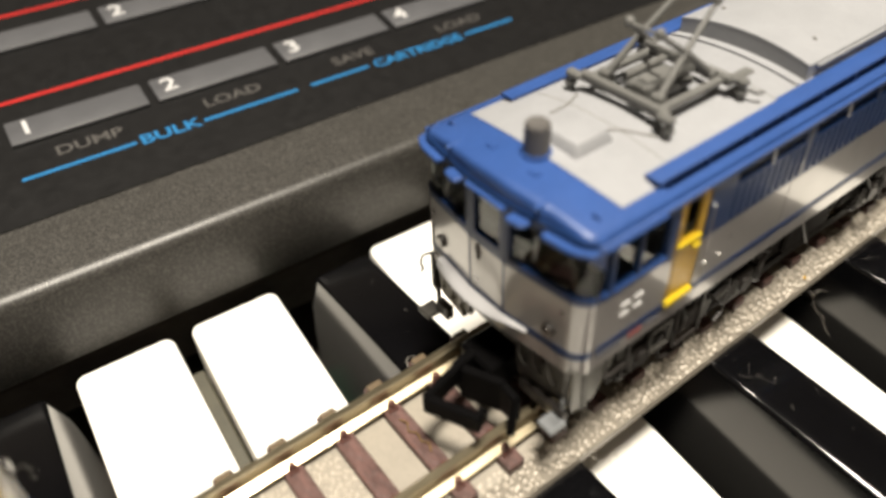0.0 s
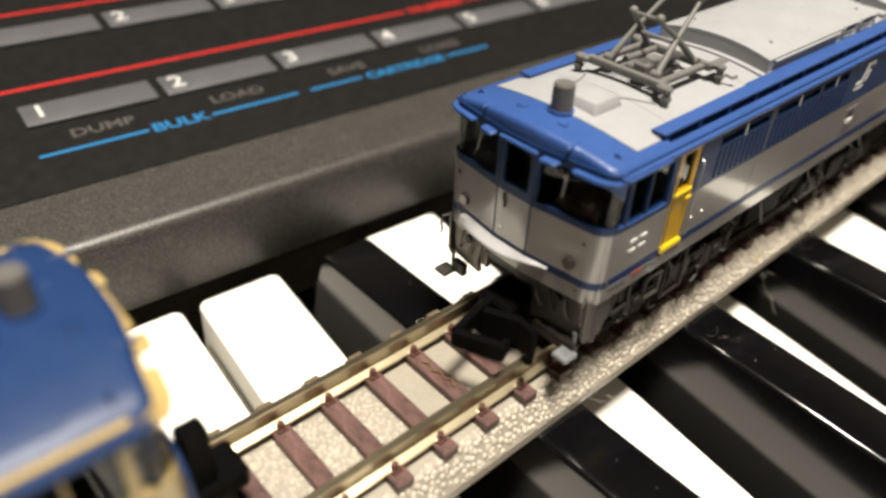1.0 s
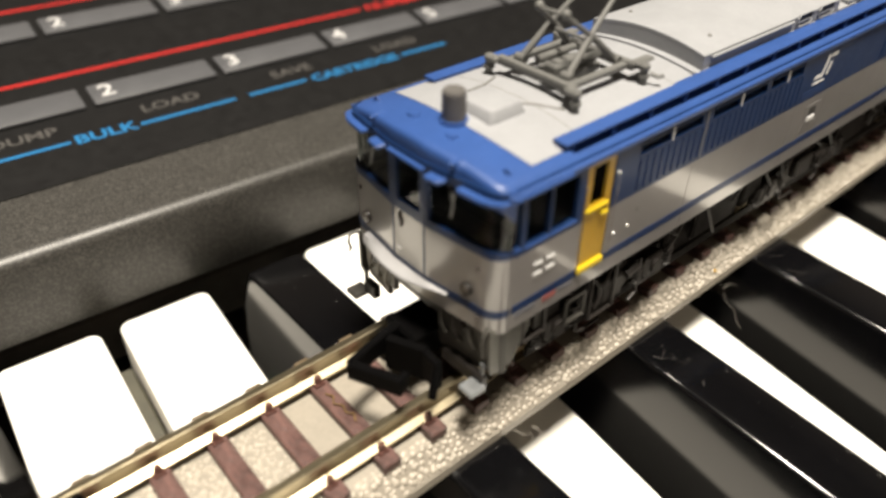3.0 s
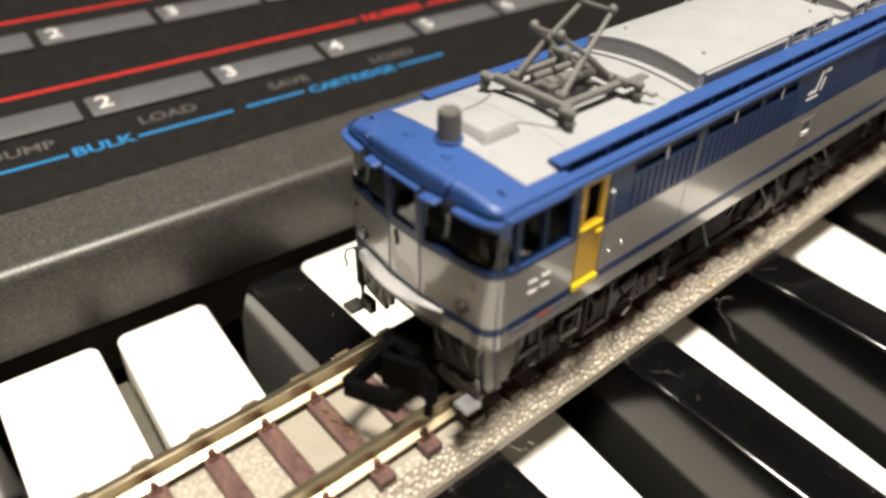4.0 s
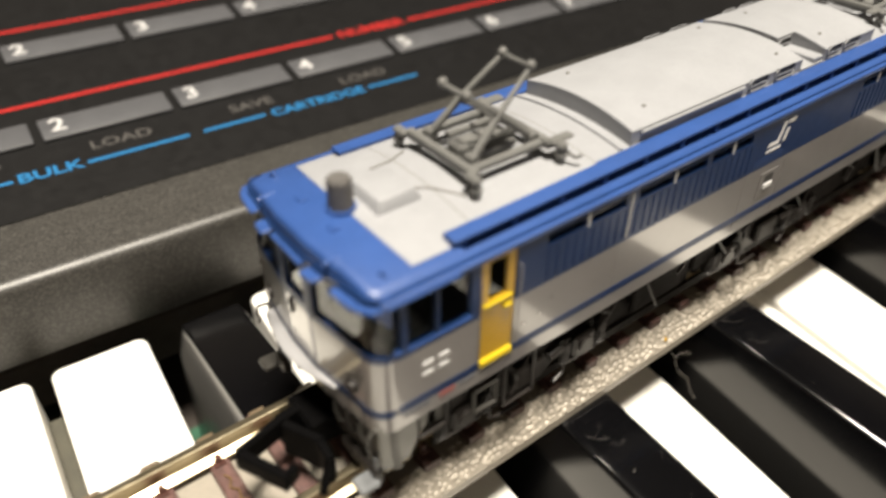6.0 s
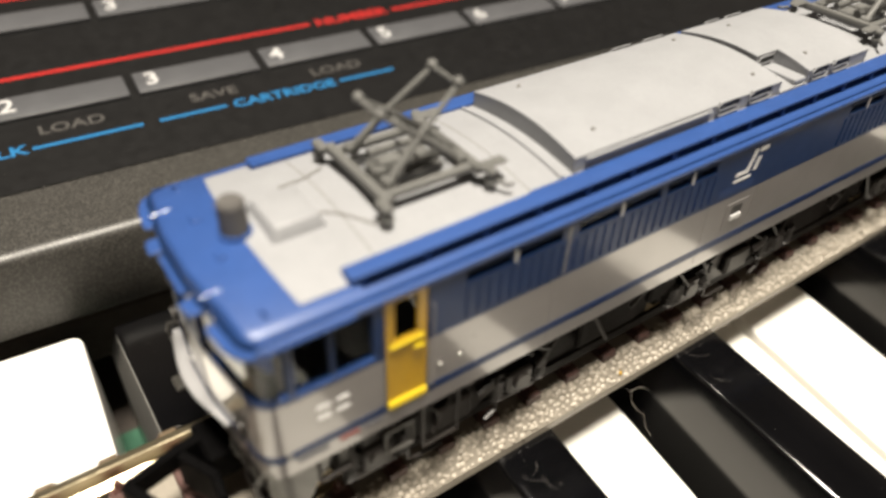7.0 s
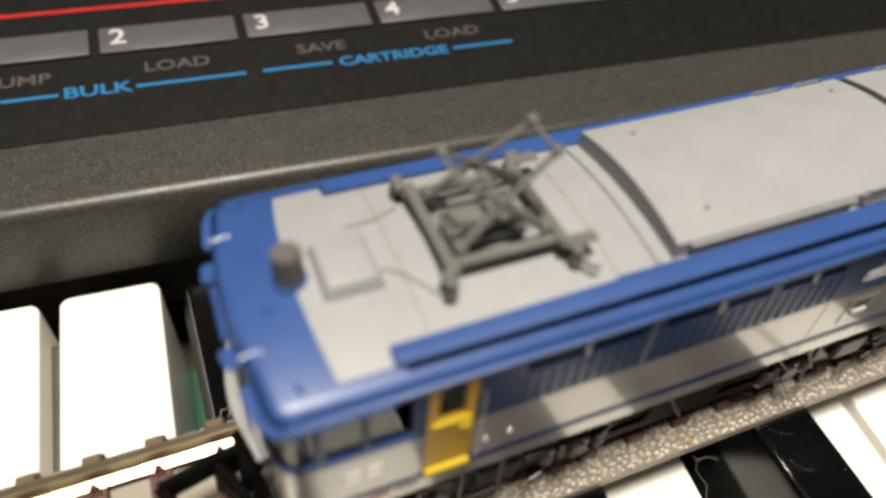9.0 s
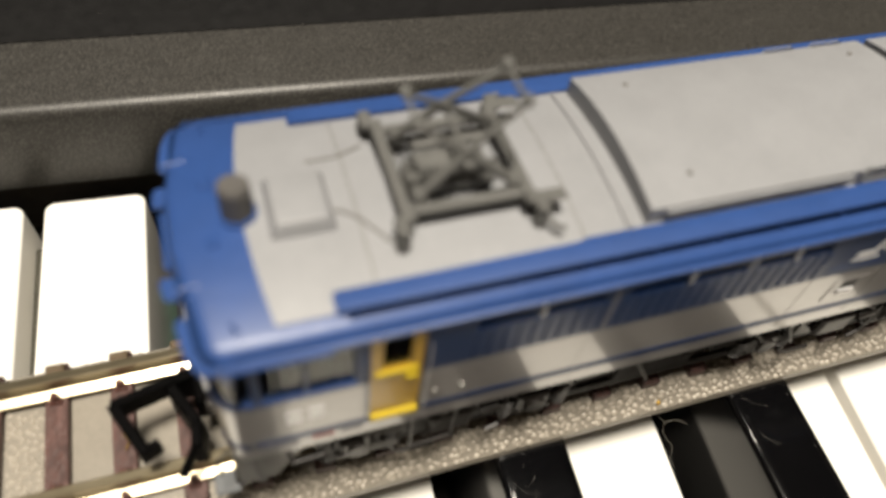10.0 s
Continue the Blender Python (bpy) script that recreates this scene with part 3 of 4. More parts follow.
def bogie(par, x):
    b = part("bogie_frame", box(x - 10.0, x + 10.0, -7.2, 7.2, 1.5, 4.6, 0.3), UNDER, par)
    for v in (-7.0, 7.0):
        for s in (-1, 1):
            bm = bmesh.new()
            add_rod(bm, (x + v, s * 4.25, 3.72), (x + v, s * 5.45, 3.72), 3.72, 28)
            add_rod(bm, (x + v, s * 3.9, 3.72), (x + v, s * 4.3, 3.72), 4.1, 28)
            part("wheel", bm, UNDER_GREY, b, "dark metal wheel")
    for s in (-1, 1):
        bm = bmesh.new()
        pts = [(x - 9.8, 3.1), (x - 8.4, 4.5), (x - 4.2, 4.9), (x - 2.6, 6.0), (x + 2.6, 6.0), (x + 4.2, 4.9), (x + 8.4, 4.5), (x + 9.8, 3.1), (x + 8.6, 2.5), (x + 3.6, 3.2), (x + 2.6, 2.2), (x - 2.6, 2.2), (x - 3.6, 3.2), (x - 8.6, 2.5)]
        y0, y1 = (7.3, 8.1) if s > 0 else (-8.1, -7.3)
        add_prism(bm, pts, "y", y0, y1, 0.12)
        part("side_frame", bm, UNDER_GREY, b)
        for v in (-7.0, 7.0):
            bm = bmesh.new()
            add_box(bm, x + v - 1.35, x + v + 1.35, min(s * 8.0, s * 8.75), max(s * 8.0, s * 8.75), 2.4, 4.9, 0.3)
            add_rod(bm, (x + v, s * 8.6, 3.7), (x + v, s * 9.05, 3.7), 0.85, 12)
            add_box(bm, x + v - 1.9, x + v + 1.9, min(s * 8.0, s * 8.45), max(s * 8.0, s * 8.45), 1.75, 2.25, 0.1)
            part("axle_box", bm, UNDER_GREY, b)
            bm = bmesh.new()
            for w in (-2.35, 2.35):
                pts3 = [(x + v + w + 0.55 * math.cos(k * 0.8), s * (8.25) + 0.55 * math.sin(k * 0.8), 2.4 + k * 0.058) for k in range(40)]
                add_tube(bm, pts3, 0.14, 5)
            part("spring", bm, UNDER_GREY, b)
        bm = bmesh.new()
        add_box(bm, x - 1.7, x + 1.7, min(s * 8.0, s * 8.9), max(s * 8.0, s * 8.9), 3.0, 5.6, 0.25)
        add_tube(bm, [(x - 4.4, s * 8.6, 5.7), (x - 4.4, s * 8.7, 1.6), (x - 3.6, s * 8.8, 1.3), (x - 1.2, s * 8.8, 1.3)], 0.18)
        add_tube(bm, [(x + 4.4, s * 8.6, 5.7), (x + 4.4, s * 8.7, 1.6), (x + 3.2, s * 8.8, 1.2)], 0.18)
        add_rod(bm, (x + 2.4, s * 8.5, 4.6), (x + 3.9, s * 8.5, 5.0), 0.5, 10)
        part("brake_gear", bm, UNDER_GREY, b)
    return b


def coupler(par, mat, upright=False):
    c = part("coupler", box(-1.5, 3.0, -2.2, 1.9, 0.8, 4.0, 0.3), mat, par, "black plastic hook coupler")

    def bar(p, q, w, z0, z1):
        d = Vector((q[0] - p[0], q[1] - p[1])).normalized() * w
        n = Vector((-d.y, d.x))
        pts = [(p[0] - d.x + n.x, p[1] - d.y + n.y), (p[0] - d.x - n.x, p[1] - d.y - n.y), (q[0] + d.x - n.x, q[1] + d.y - n.y), (q[0] + d.x + n.x, q[1] + d.y + n.y)]
        return prism(pts, "z", z0, z1, 0.12)
    hook = part("hook", bar((-1.5, 0.3), (-2.8, 0.1), 0.45, 1.0, 4.1), mat, c)
    if upright:
        part("hook_arm", box(-6.9, -2.6, -2.3, 1.4, 0.5, 2.5, 0.3), mat, hook)
    else:
        part("hook_arm", bar((-3.1, -0.1), (-6.8, -1.0), 0.38, 2.3, 4.3), mat, hook)
        part("hook_nose", bar((-6.95, -1.35), (-5.2, -5.0), 0.42, 2.4, 4.2), mat, hook)
        part("hook_tip", bar((-5.0, -5.1), (-4.4, -4.8), 0.34, 2.6, 4.0), mat, hook)
        part("hook_brace", bar((-2.8, -0.9), (-1.5, -3.6), 0.4, 0.6, 4.2), mat, hook)
    if upright:
        part("latch", box(-4.7, -2.7, -0.9, 0.9, 1.0, 8.1, 0.25), mat, c)
    if upright:
        c.matrix_basis = pose(0.0012, 0, 0)
    lever = part("lever", bar((-1.45, -3.9), (-1.6, -5.4), 0.38, 1.0, 4.1), mat, c)
    part("lever_tip", rod((-1.7, -5.7, 3.9), (-3.0, -6.6, 1.5), 0.36, 8), mat, lever)
    return c


def cab_front(par, pal, flip=False):
    """Front wall, windows, visors, deck, lamps, skirt and steps of one end."""
    def fx(x):
        return LEN - x if flip else x

    def bx(x0, x1, y0, y1, z0, z1, bev=0.0, seg=1):
        return box(min(fx(x0), fx(x1)), max(fx(x0), fx(x1)), y0, y1, z0, z1, bev, seg)

    part("front_lower", front_sheet(7.8, pal["split"], [], 0, flip), pal["front"], par, pal["front_label"])
    wins = [(2.45, 9.35, 15.65, 19.8), (-9.35, -2.45, 15.65, 19.8), (-1.45, 1.45, 15.9, 19.8)]
    part("front_upper", front_sheet(pal["split"], 20.6, wins, 0, flip), pal["upper"], par)
    for nm, w in (("windscreen", wins[0]), ("windscreen", wins[1]), ("door_window", wins[2])):
        def put(y, z, d):
            return (fx(front_x(y) + 0.30 + d), y, z)
        ys = [max(w[0] - 0.1, -9.3)] + [y for y in YS if max(w[0], -9.25) < y < min(w[1], 9.25)] + [min(w[1] + 0.1, 9.3)]
        part(nm, sheet_with_holes(ys, [w[2] - 0.1, w[3] + 0.1], [], put, 0.18), CAB_GLASS, par, "dark glazed cab window")
    for s in (-1, 1):
        bm = bmesh.new()
        add_rod(bm, (fx(0.55), s * 4.9, 19.5), (fx(0.12), s * 5.0, 17.3), 0.075, 6)
        add_rod(bm, (fx(0.35), s * 5.0, 18.6), (fx(0.55), s * 4.2, 19.5), 0.06, 6)
        part("wiper", bm, PANTO, par)
        # visors over the windscreen: a short tongue and a long one that turns round the corner
        for run, out in (((2.7, 2.9, 3.5, 4.1, 4.3), 1.15), ((5.6, 5.9, 6.4, 7.2, 8.0, 8.7, 9.1, 9.35), 0.95)):
            outer, inner = [], []
            for k, y in enumerate(run):
                edge = 0.22 if k in (0, len(run) - 1) else 0.0
                o = out - edge
                yy = y + (0.25 if y > 8.9 else 0.0)
                outer.append((fx(front_x(y) + 0.45 - o - 0.15), s * yy))
                inner.append((fx(front_x(min(y, 9.0)) + 1.6), s * min(y, 9.0)))
            bm = prism(outer + inner[::-1], "z", 19.85, 20.15, 0.08)
            part("visor", bm, pal["visor"], par)
    part("visor", bx(-0.35, 1.2, -2.15, 2.15, 19.95, 20.25, 0.08), pal["visor"], par)
    # middle door seams, handrail and step
    for y in (-2.0, 2.0):
        part("door_seam", bx(-0.03, 0.2, y - 0.09, y + 0.09, 9.2, 20.0), pal["seam"], par)
    bm = bmesh.new()
    for y, za, zb in ((1.0, 14.2, 14.9), (0.85, 13.5, 14.3)):
        add_box(bm, min(fx(-0.22), fx(0.1)), max(fx(-0.22), fx(0.1)), y - 0.09, y + 0.09, za, zb, 0.04)
    part("door_handle", bm, UNDER_GREY, par, "small dark door handle")
    part("door_plate", bx(-0.1, 0.1, 0.95, 1.5, 11.0, 11.35, 0.05), WHITE_MARK, par)
    for s in (-1, 1):
        bm = bmesh.new()
        x = front_x(6.2)
        add_rod(bm, (fx(x + 0.2), s * 6.5, 11.3), (fx(x - 0.28), s * 6.5, 11.3), 0.62, 16, 0.55)
        t = part("tail_lamp", bm, UNDER_GREY, par, "dark ringed tail lamp")
        part("lens", rod((fx(x - 0.2), s * 6.5, 11.3), (fx(x - 0.33), s * 6.5, 11.3), 0.48, 14), LAMP_LENS, t, "dark red-brown lens")
        part("lamp_bracket", bx(front_x(7.5) - 0.15, front_x(7.5) + 0.1, s * 7.55 - 0.18, s * 7.55 + 0.18, 13.6, 13.95, 0.05), LAMP_LENS, par)
        part("rivet", bx(front_x(7.6) - 0.12, front_x(7.6) + 0.1, s * 7.6 - 0.15, s * 7.6 + 0.15, 8.8, 9.1, 0.05), LAMP_LENS, par)
    # stripe round the front
    zs = (9.4, 10.15)

    def put_stripe(y, z, d):
        return (fx(front_x(y) - 0.035 + d), y, z)
    part("stripe", sheet_with_holes(YS, zs, [], put_stripe, 0.2), pal["stripe"], par)
    # deck: a bowed ledge with a sloping top
    ys = [-4.6 + 11.0 * k / 40 for k in range(41)]
    rows = []
    for y in ys:
        out = 0.95 * math.cos(math.pi / 2 * min(1.0, abs(y - 1.4) / 6.0)) ** 1.2
        prof = ((0.6, 9.78), (-0.05 - out * 0.1, 9.7), (-0.05 - out * 0.9, 9.18), (-0.05 - out, 9.05), (-0.05 - out * 0.95, 8.85), (0.6, 8.7))
        full = min(1.0, max(0.12, (y + 4.7) / 4.5))
        rows.append([(fx(p[0]), y, 9.78 - (9.78 - p[1]) * full) for p in prof])
    bm = bmesh.new()
    vs = [[bm.verts.new(p) for p in r] for r in rows]
    for a, b in zip(vs, vs[1:]):
        for k in range(6):
            bm.faces.new([a[k], a[(k + 1) % 6], b[(k + 1) % 6], b[k]])
    bm.faces.new(vs[0])
    bm.faces.new(vs[-1][::-1])
    part("deck", bm, pal["deck"], par, pal["deck_label"], 50)
    # skirt with a gap for the coupler; shaded and lit halves by colour
    def put_skirt(y, z, d):
        return (fx(front_x(y) + 0.45 + d + max(0, 5.5 - z) * 0.12), y, z)
    part("skirt", sheet_with_holes([y for y in YS if -9.2 < y < 3.0] + [3.0], [2.9, 5.0, 6.5, 8.3], [(-3.0, 3.0, 2.9, 6.6)], put_skirt, 0.5), SKIRT, par, "grimy skirt half below the front, darkened for shade")
    part("skirt", sheet_with_holes([3.0] + [y for y in YS if 3.0 < y < 9.2], [3.4, 5.0, 6.5, 8.3], [(3.0, 4.4, 3.4, 5.0)], put_skirt, 0.5), SKIRT_LIT, par, "grey skirt half below the front, lightened as if lit")
    part("skirt_apron", bx(0.6, 1.4, -8.6, -3.4, 1.6, 3.0, 0.15), UNDER_GREY, par)
    for s in (-1, 1):
        bm = bmesh.new()
        add_box(bm, min(fx(-0.9), fx(0.9)), max(fx(-0.9), fx(0.9)), min(s * 7.3, s * 9.0), max(s * 7.3, s * 9.0), 1.75, 2.35, 0.15)
        add_box(bm, min(fx(0.9), fx(1.2)), max(fx(0.9), fx(1.2)), min(s * 7.9, s * 8.4), max(s * 7.9, s * 8.4), 2.2, 4.2, 0.1)
        if s > 0:
            add_box(bm, min(fx(0.3), fx(1.1)), max(fx(0.3), fx(1.1)), 5.9, 7.6, 2.1, 3.6, 0.12)
        part("footstep", bm, STEP_GREY if s < 0 else SKIRT, par, "grey plastic corner step")
        for k, y in enumerate((3.6, 5.0, 6.6)):
            bm = bmesh.new()
            add_tube(bm, [(fx(front_x(y) + 0.5), s * y, 7.6), (fx(front_x(y) + 0.15), s * y, 7.2), (fx(front_x(y) + 0.05), s * (y + 0.15), 6.3), (fx(front_x(y) + 0.2), s * (y + 0.5), 5.4), (fx(front_x(y) + 0.6), s * (y + 0.6), 5.0)], 0.14)
            part("brake_hose", bm, SKIRT_LIT if s > 0 else (SKIRT if k != 1 else UNDER_GREY), par)
        bm = bmesh.new()
        add_rod(bm, (fx(1.0), s * 5.8, 6.9), (fx(0.55), s * 5.8, 6.9), 0.42, 12)
        part("jumper_socket", bm, UNDER_GREY, par)
        bm = bmesh.new()
        add_tube(bm, [(fx(0.9), s * 8.6, 8.4), (fx(0.1), s * 9.0, 8.2), (fx(-0.1), s * 9.05, 7.4), (fx(0.1), s * 9.0, 6.6), (fx(0.0), s * 9.2, 6.2)], 0.13)
        part("handrail", bm, SKIRT, par)


def locomotive(name, m, pal, label, detail=True):
    loco = root(name, m, label, "model locomotive", "model locomotives on the track")
    # side walls
    doors = [(10.0, 13.35, 9.3, 20.1)]
    doors += [(LEN - d[1], LEN - d[0], d[2], d[3]) for d in doors]
    cabs = [(2.6, 3.05, 15.65, 19.8), (3.6, 6.05, 15.5, 19.5), (6.3, 9.1, 15.5, 19.5)]
    cabs += [(LEN - c[1], LEN - c[0], c[2], c[3]) for c in cabs]
    strips = [(16.4, 20.4), (20.9, 25.0), (26.6, 30.8), (31.3, 35.4), (36.2, 39.0), (39.4, 42.2)]
    strips += [(LEN - b, LEN - a) for a, b in strips]
    high = [(a, b, 18.55, 19.45) for a, b in strips]
    for s in (-1, 1):
        def put(x, z, d, s=s):
            return (x, s * (HW - d - max(0, z - 19.0) * 0.12), z)
        xs = [2.6, 3.05, LEN - 3.05, LEN - 2.6]
        part("side_lower", sheet_with_holes(xs, [7.8, 14.85], [(d[0], d[1], d[2], 14.85) for d in doors], put, 0.6), pal["side"], loco, pal["side_label"])
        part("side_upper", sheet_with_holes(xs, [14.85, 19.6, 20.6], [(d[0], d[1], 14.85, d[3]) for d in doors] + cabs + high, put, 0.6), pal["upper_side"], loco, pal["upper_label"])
        y0, y1 = (HW - 0.5, HW - 0.3) if s > 0 else (-HW + 0.3, -HW + 0.5)
        for c in cabs:
            part("side_window", box(c[0] - 0.1, c[1] + 0.1, y0, y1, c[2] - 0.1, c[3] + 0.1), CAB_GLASS, loco, "dark cab side window")
            bm = bmesh.new()
            yo = s * (HW + 0.06)
            add_box(bm, c[0] - 0.15, c[1] + 0.15, min(yo, s * (HW - 0.2)), max(yo, s * (HW - 0.2)), c[2] - 0.3, c[2] - 0.02, 0.05)
            part("window_sill", bm, pal["sill"], loco)
        for d in doors:
            def put_d(x, z, dd, s=s):
                return (x, s * (HW - 0.10 - dd), z)
            door = part("cab_door", sheet_with_holes([d[0] + 0.06, d[1] - 0.06], [d[2] + 0.9, d[3]], [(d[0] + 0.75, d[1] - 0.8, 15.9, 19.5)], put_d, 0.35), pal["door"], loco, pal["door_label"])
            part("door_window", box(d[0] + 0.6, d[1] - 0.7, min(s * (HW - 0.42), s * (HW - 0.3)), max(s * (HW - 0.42), s * (HW - 0.3)), 15.8, 19.6), CAB_GLASS, door, "dark door window")
            part("door_step", box(d[0] + 0.05, d[1] - 0.05, min(s * (HW + 0.25), s * (HW - 0.4)), max(s * (HW + 0.25), s * (HW - 0.4)), d[2] + 0.25, d[2] + 0.9, 0.12), pal["door_step"], door, "bright yellow door step")
            part("door_ledge", box(d[0] + 0.3, d[1] - 0.3, min(s * (HW + 0.12), s * (HW - 0.2)), max(s * (HW + 0.12), s * (HW - 0.2)), 15.35, 15.75, 0.1), pal["door_step"], door)
            part("door_knob", box(d[1] - 1.2, d[1] - 0.35, min(s * (HW + 0.25), s * (HW - 0.2)), max(s * (HW + 0.25), s * (HW - 0.2)), 14.6, 15.0, 0.12), pal["door_step"], door)
            for x in (d[0] - 0.25, d[1] + 0.25):
                bm = bmesh.new()
                add_tube(bm, [(x, s * HW, 18.2), (x, s * (HW + 0.3), 18.1), (x, s * (HW + 0.3), 10.4), (x, s * HW, 10.3)], 0.04)
                part("handrail", bm, pal["upper_side"] if x < d[0] else pal["side"], loco)
        # stripe pieces between the doors
        for a, b in ((2.62, 9.95), (13.4, LEN - 13.4), (LEN - 9.95, LEN - 2.62)):
            part("stripe", box(a, b, min(s * (HW + 0.035), s * (HW - 0.2)), max(s * (HW + 0.035), s * (HW - 0.2)), 9.4, 10.15), pal["stripe"], loco)
        # high windows and the louvre panels under them
        for a, b in strips:
            part("high_window", box(a - 0.1, b + 0.1, min(s * (HW - 0.5), s * (HW - 0.32)), max(s * (HW - 0.5), s * (HW - 0.32)), 18.45, 19.55), CAB_GLASS, loco, "dark strip window")
            bm = bmesh.new()
            for z in (18.5, 19.5):
                add_box(bm, a - 0.05, b + 0.05, min(s * (HW + 0.05), s * (HW - 0.1)), max(s * (HW + 0.05), s * (HW - 0.1)), z - 0.06, z + 0.06)
            part("window_frame", bm, pal["louvre"], loco)
        for a, b in ((16.6, 25.2), (26.6, 35.4), (36.4, 42.4), (LEN - 42.4, LEN - 36.4), (LEN - 35.4, LEN - 26.6), (LEN - 25.2, LEN - 16.6)):
            n = int((b - a) / 0.95)
            for k in range(n + 1):
                x = a + (b - a) * k / n
                pts = [(x - 0.16, s * (HW - 0.1)), (x - 0.08, s * (HW + 0.11)), (x + 0.08, s * (HW + 0.11)), (x + 0.16, s * (HW - 0.1))]
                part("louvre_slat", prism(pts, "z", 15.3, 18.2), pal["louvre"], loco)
        if detail:
            side_markings(loco, s)
    # roof shell
    bm = bmesh.new()
    ys = [-9.45 + 18.9 * k / 84 for k in range(85)]
    nose = [(0.42, 1.7), (0.40, 0.6), (0.46, 0.32), (0.58, 0.15), (0.78, 0.05), (1.2, 0.0), (5.0, 0.0)]
    nose += [(8.2, 0.0), (8.35, 0.0)]
    xs = [a for a, d in nose] + [LEN - a for a, d in nose[::-1]]
    drop = [d for a, d in nose] + [d for a, d in nose[::-1]]

    def trough(x, y):
        return 0.6 if 8.3 < x < LEN - 8.3 and 6.95 < abs(y) < 8.36 else 0.0

    def plan(x, y):
        back = 0.12 * min(1.0, max(0.0, (abs(y) - 4.9) / 0.5))
        lo, hi = front_x(y * 0.985) - 0.2 + back, LEN - front_x(y * 0.985) + 0.2 - back
        return x + lo if x < LEN / 2 else x - (LEN - hi)
    top = [[bm.verts.new((plan(x, y), y, roof_z(y) - d - trough(x, y))) for y in ys] for x, d in zip(xs, drop)]
    low = [[bm.verts.new((plan(x, y), y, 20.1)) for y in ys] for x, d in zip(xs, drop)]
    for i in range(len(xs) - 1):
        for k in range(len(ys) - 1):
            bm.faces.new([top[i][k], top[i + 1][k], top[i + 1][k + 1], top[i][k + 1]])
            bm.faces.new([low[i][k], low[i + 1][k], low[i + 1][k + 1], low[i][k + 1]])
        for k in (0, len(ys) - 1):
            bm.faces.new([top[i][k], top[i + 1][k], low[i + 1][k], low[i][k]])
    for i in (0, len(xs) - 1):
        for k in range(len(ys) - 1):
            bm.faces.new([top[i][k], top[i][k + 1], low[i][k + 1], low[i][k]])
    part("roof", bm, pal["roof"], loco, pal["roof_label"], 60)
    for s in (-1, 1):
        part("gutter", box(1.6, LEN - 1.6, min(s * 9.15, s * 9.6), max(s * 9.15, s * 9.6), 20.1, 20.5, 0.12, 2), pal["roof"], loco)
        for a, b in ((1.9, 7.8), (LEN - 7.8, LEN - 1.9)):
            part("eave", box(a, b, min(s * 9.55, s * 9.8), max(s * 9.55, s * 9.8), 20.1, 20.3, 0.06), pal["roof"], loco)
    # light roof panel
    for a, b, w, bow in ((5.05, 8.3, 7.95, (-0.7, 0)), (8.3, LEN - 8.3, 6.9, (0, 0)), (LEN - 8.3, LEN - 5.05, 7.95, (0, 0.7))):
        part("roof_panel", arc_slab(a, b, -w, w, 0.07, 0.2, 24, bow), pal["panel"], loco, "pale grey roof panel")
    for x in (10.9, 24.0):
        for xx in (x, LEN - x):
            part("panel_seam", arc_slab(xx - 0.05, xx + 0.05, -6.6, 6.6, 0.075, 0.1, 16), pal["seam_light"], loco)
    # walkway boards on posts, both sides
    for s in (-1, 1):
        pts = [(8.4, s * 8.2), (8.4, s * 6.8), (23.4, s * 6.8), (24.0, s * 6.5), (LEN - 24.0, s * 6.5), (LEN - 23.4, s * 6.8), (LEN - 8.4, s * 6.8), (LEN - 8.4, s * 8.2)]
        part("roof_walkway", prism(pts, "z", 21.42, 21.7, 0.07, 2), pal["roof"], loco, "blue roof walkway board")
        for k in range(19):
            x = 9.4 + k * (LEN - 18.8) / 18
            part("walkway_post", box(x - 0.25, x + 0.25, s * 7.6 - 0.45, s * 7.6 + 0.2, 20.6, 21.5), pal["roof"], loco)
    # whistle and its cover
    for fx in ((lambda v: v), (lambda v: LEN - v)):
        w = part("whistle", rod((fx(4.2), -0.5, 21.6), (fx(4.2), -0.5, 24.45), 0.95, 24, 0.93), WHISTLE, loco, "grey cylindrical whistle")
        part("collar", rod((fx(4.2), -0.5, 21.6), (fx(4.2), -0.5, 22.3), 1.12, 24), pal["roof"], w)
        part("cap", rod((fx(4.2), -0.5, 24.4), (fx(4.2), -0.5, 24.62), 0.9, 24, 0.78), WHISTLE, w)
        bm = bmesh.new()
        rings = [[bm.verts.new((fx(x), y, z)) for x, y in ((xa, ya), (xb, ya), (xb, yb), (xa, yb))]
                 for xa, xb, ya, yb, z in ((5.6, 9.7, -3.0, 1.8, 21.7), (6.1, 9.2, -2.5, 1.25, 22.95))]
        for k in range(4):
            bm.faces.new([rings[0][k], rings[0][(k + 1) % 4], rings[1][(k + 1) % 4], rings[1][k]])
        bm.faces.new(rings[0][::-1])
        bm.faces.new(rings[1])
        bmesh.ops.bevel(bm, geom=bm.edges[:], offset=0.16, segments=2, affect="EDGES", profile=0.5)
        part("roof_vent", bm, pal["panel"], loco)
        bm = bmesh.new()
        add_tube(bm, [(fx(9.0), -1.4, roof_z(1.4) + 0.08), (fx(10.0), -1.6, roof_z(1.6) + 0.13), (fx(11.0), -2.4, roof_z(2.4) + 0.13), (fx(12.4), -4.4, roof_z(4.4) + 0.15)], 0.08)
        add_tube(bm, [(fx(8.7), 2.8, roof_z(2.8) + 0.12), (fx(10.6), 2.9, roof_z(2.9) + 0.13), (fx(12.4), 3.6, roof_z(3.6) + 0.15)], 0.08)
        part("roof_cable", bm, pal["seam_light"], loco)
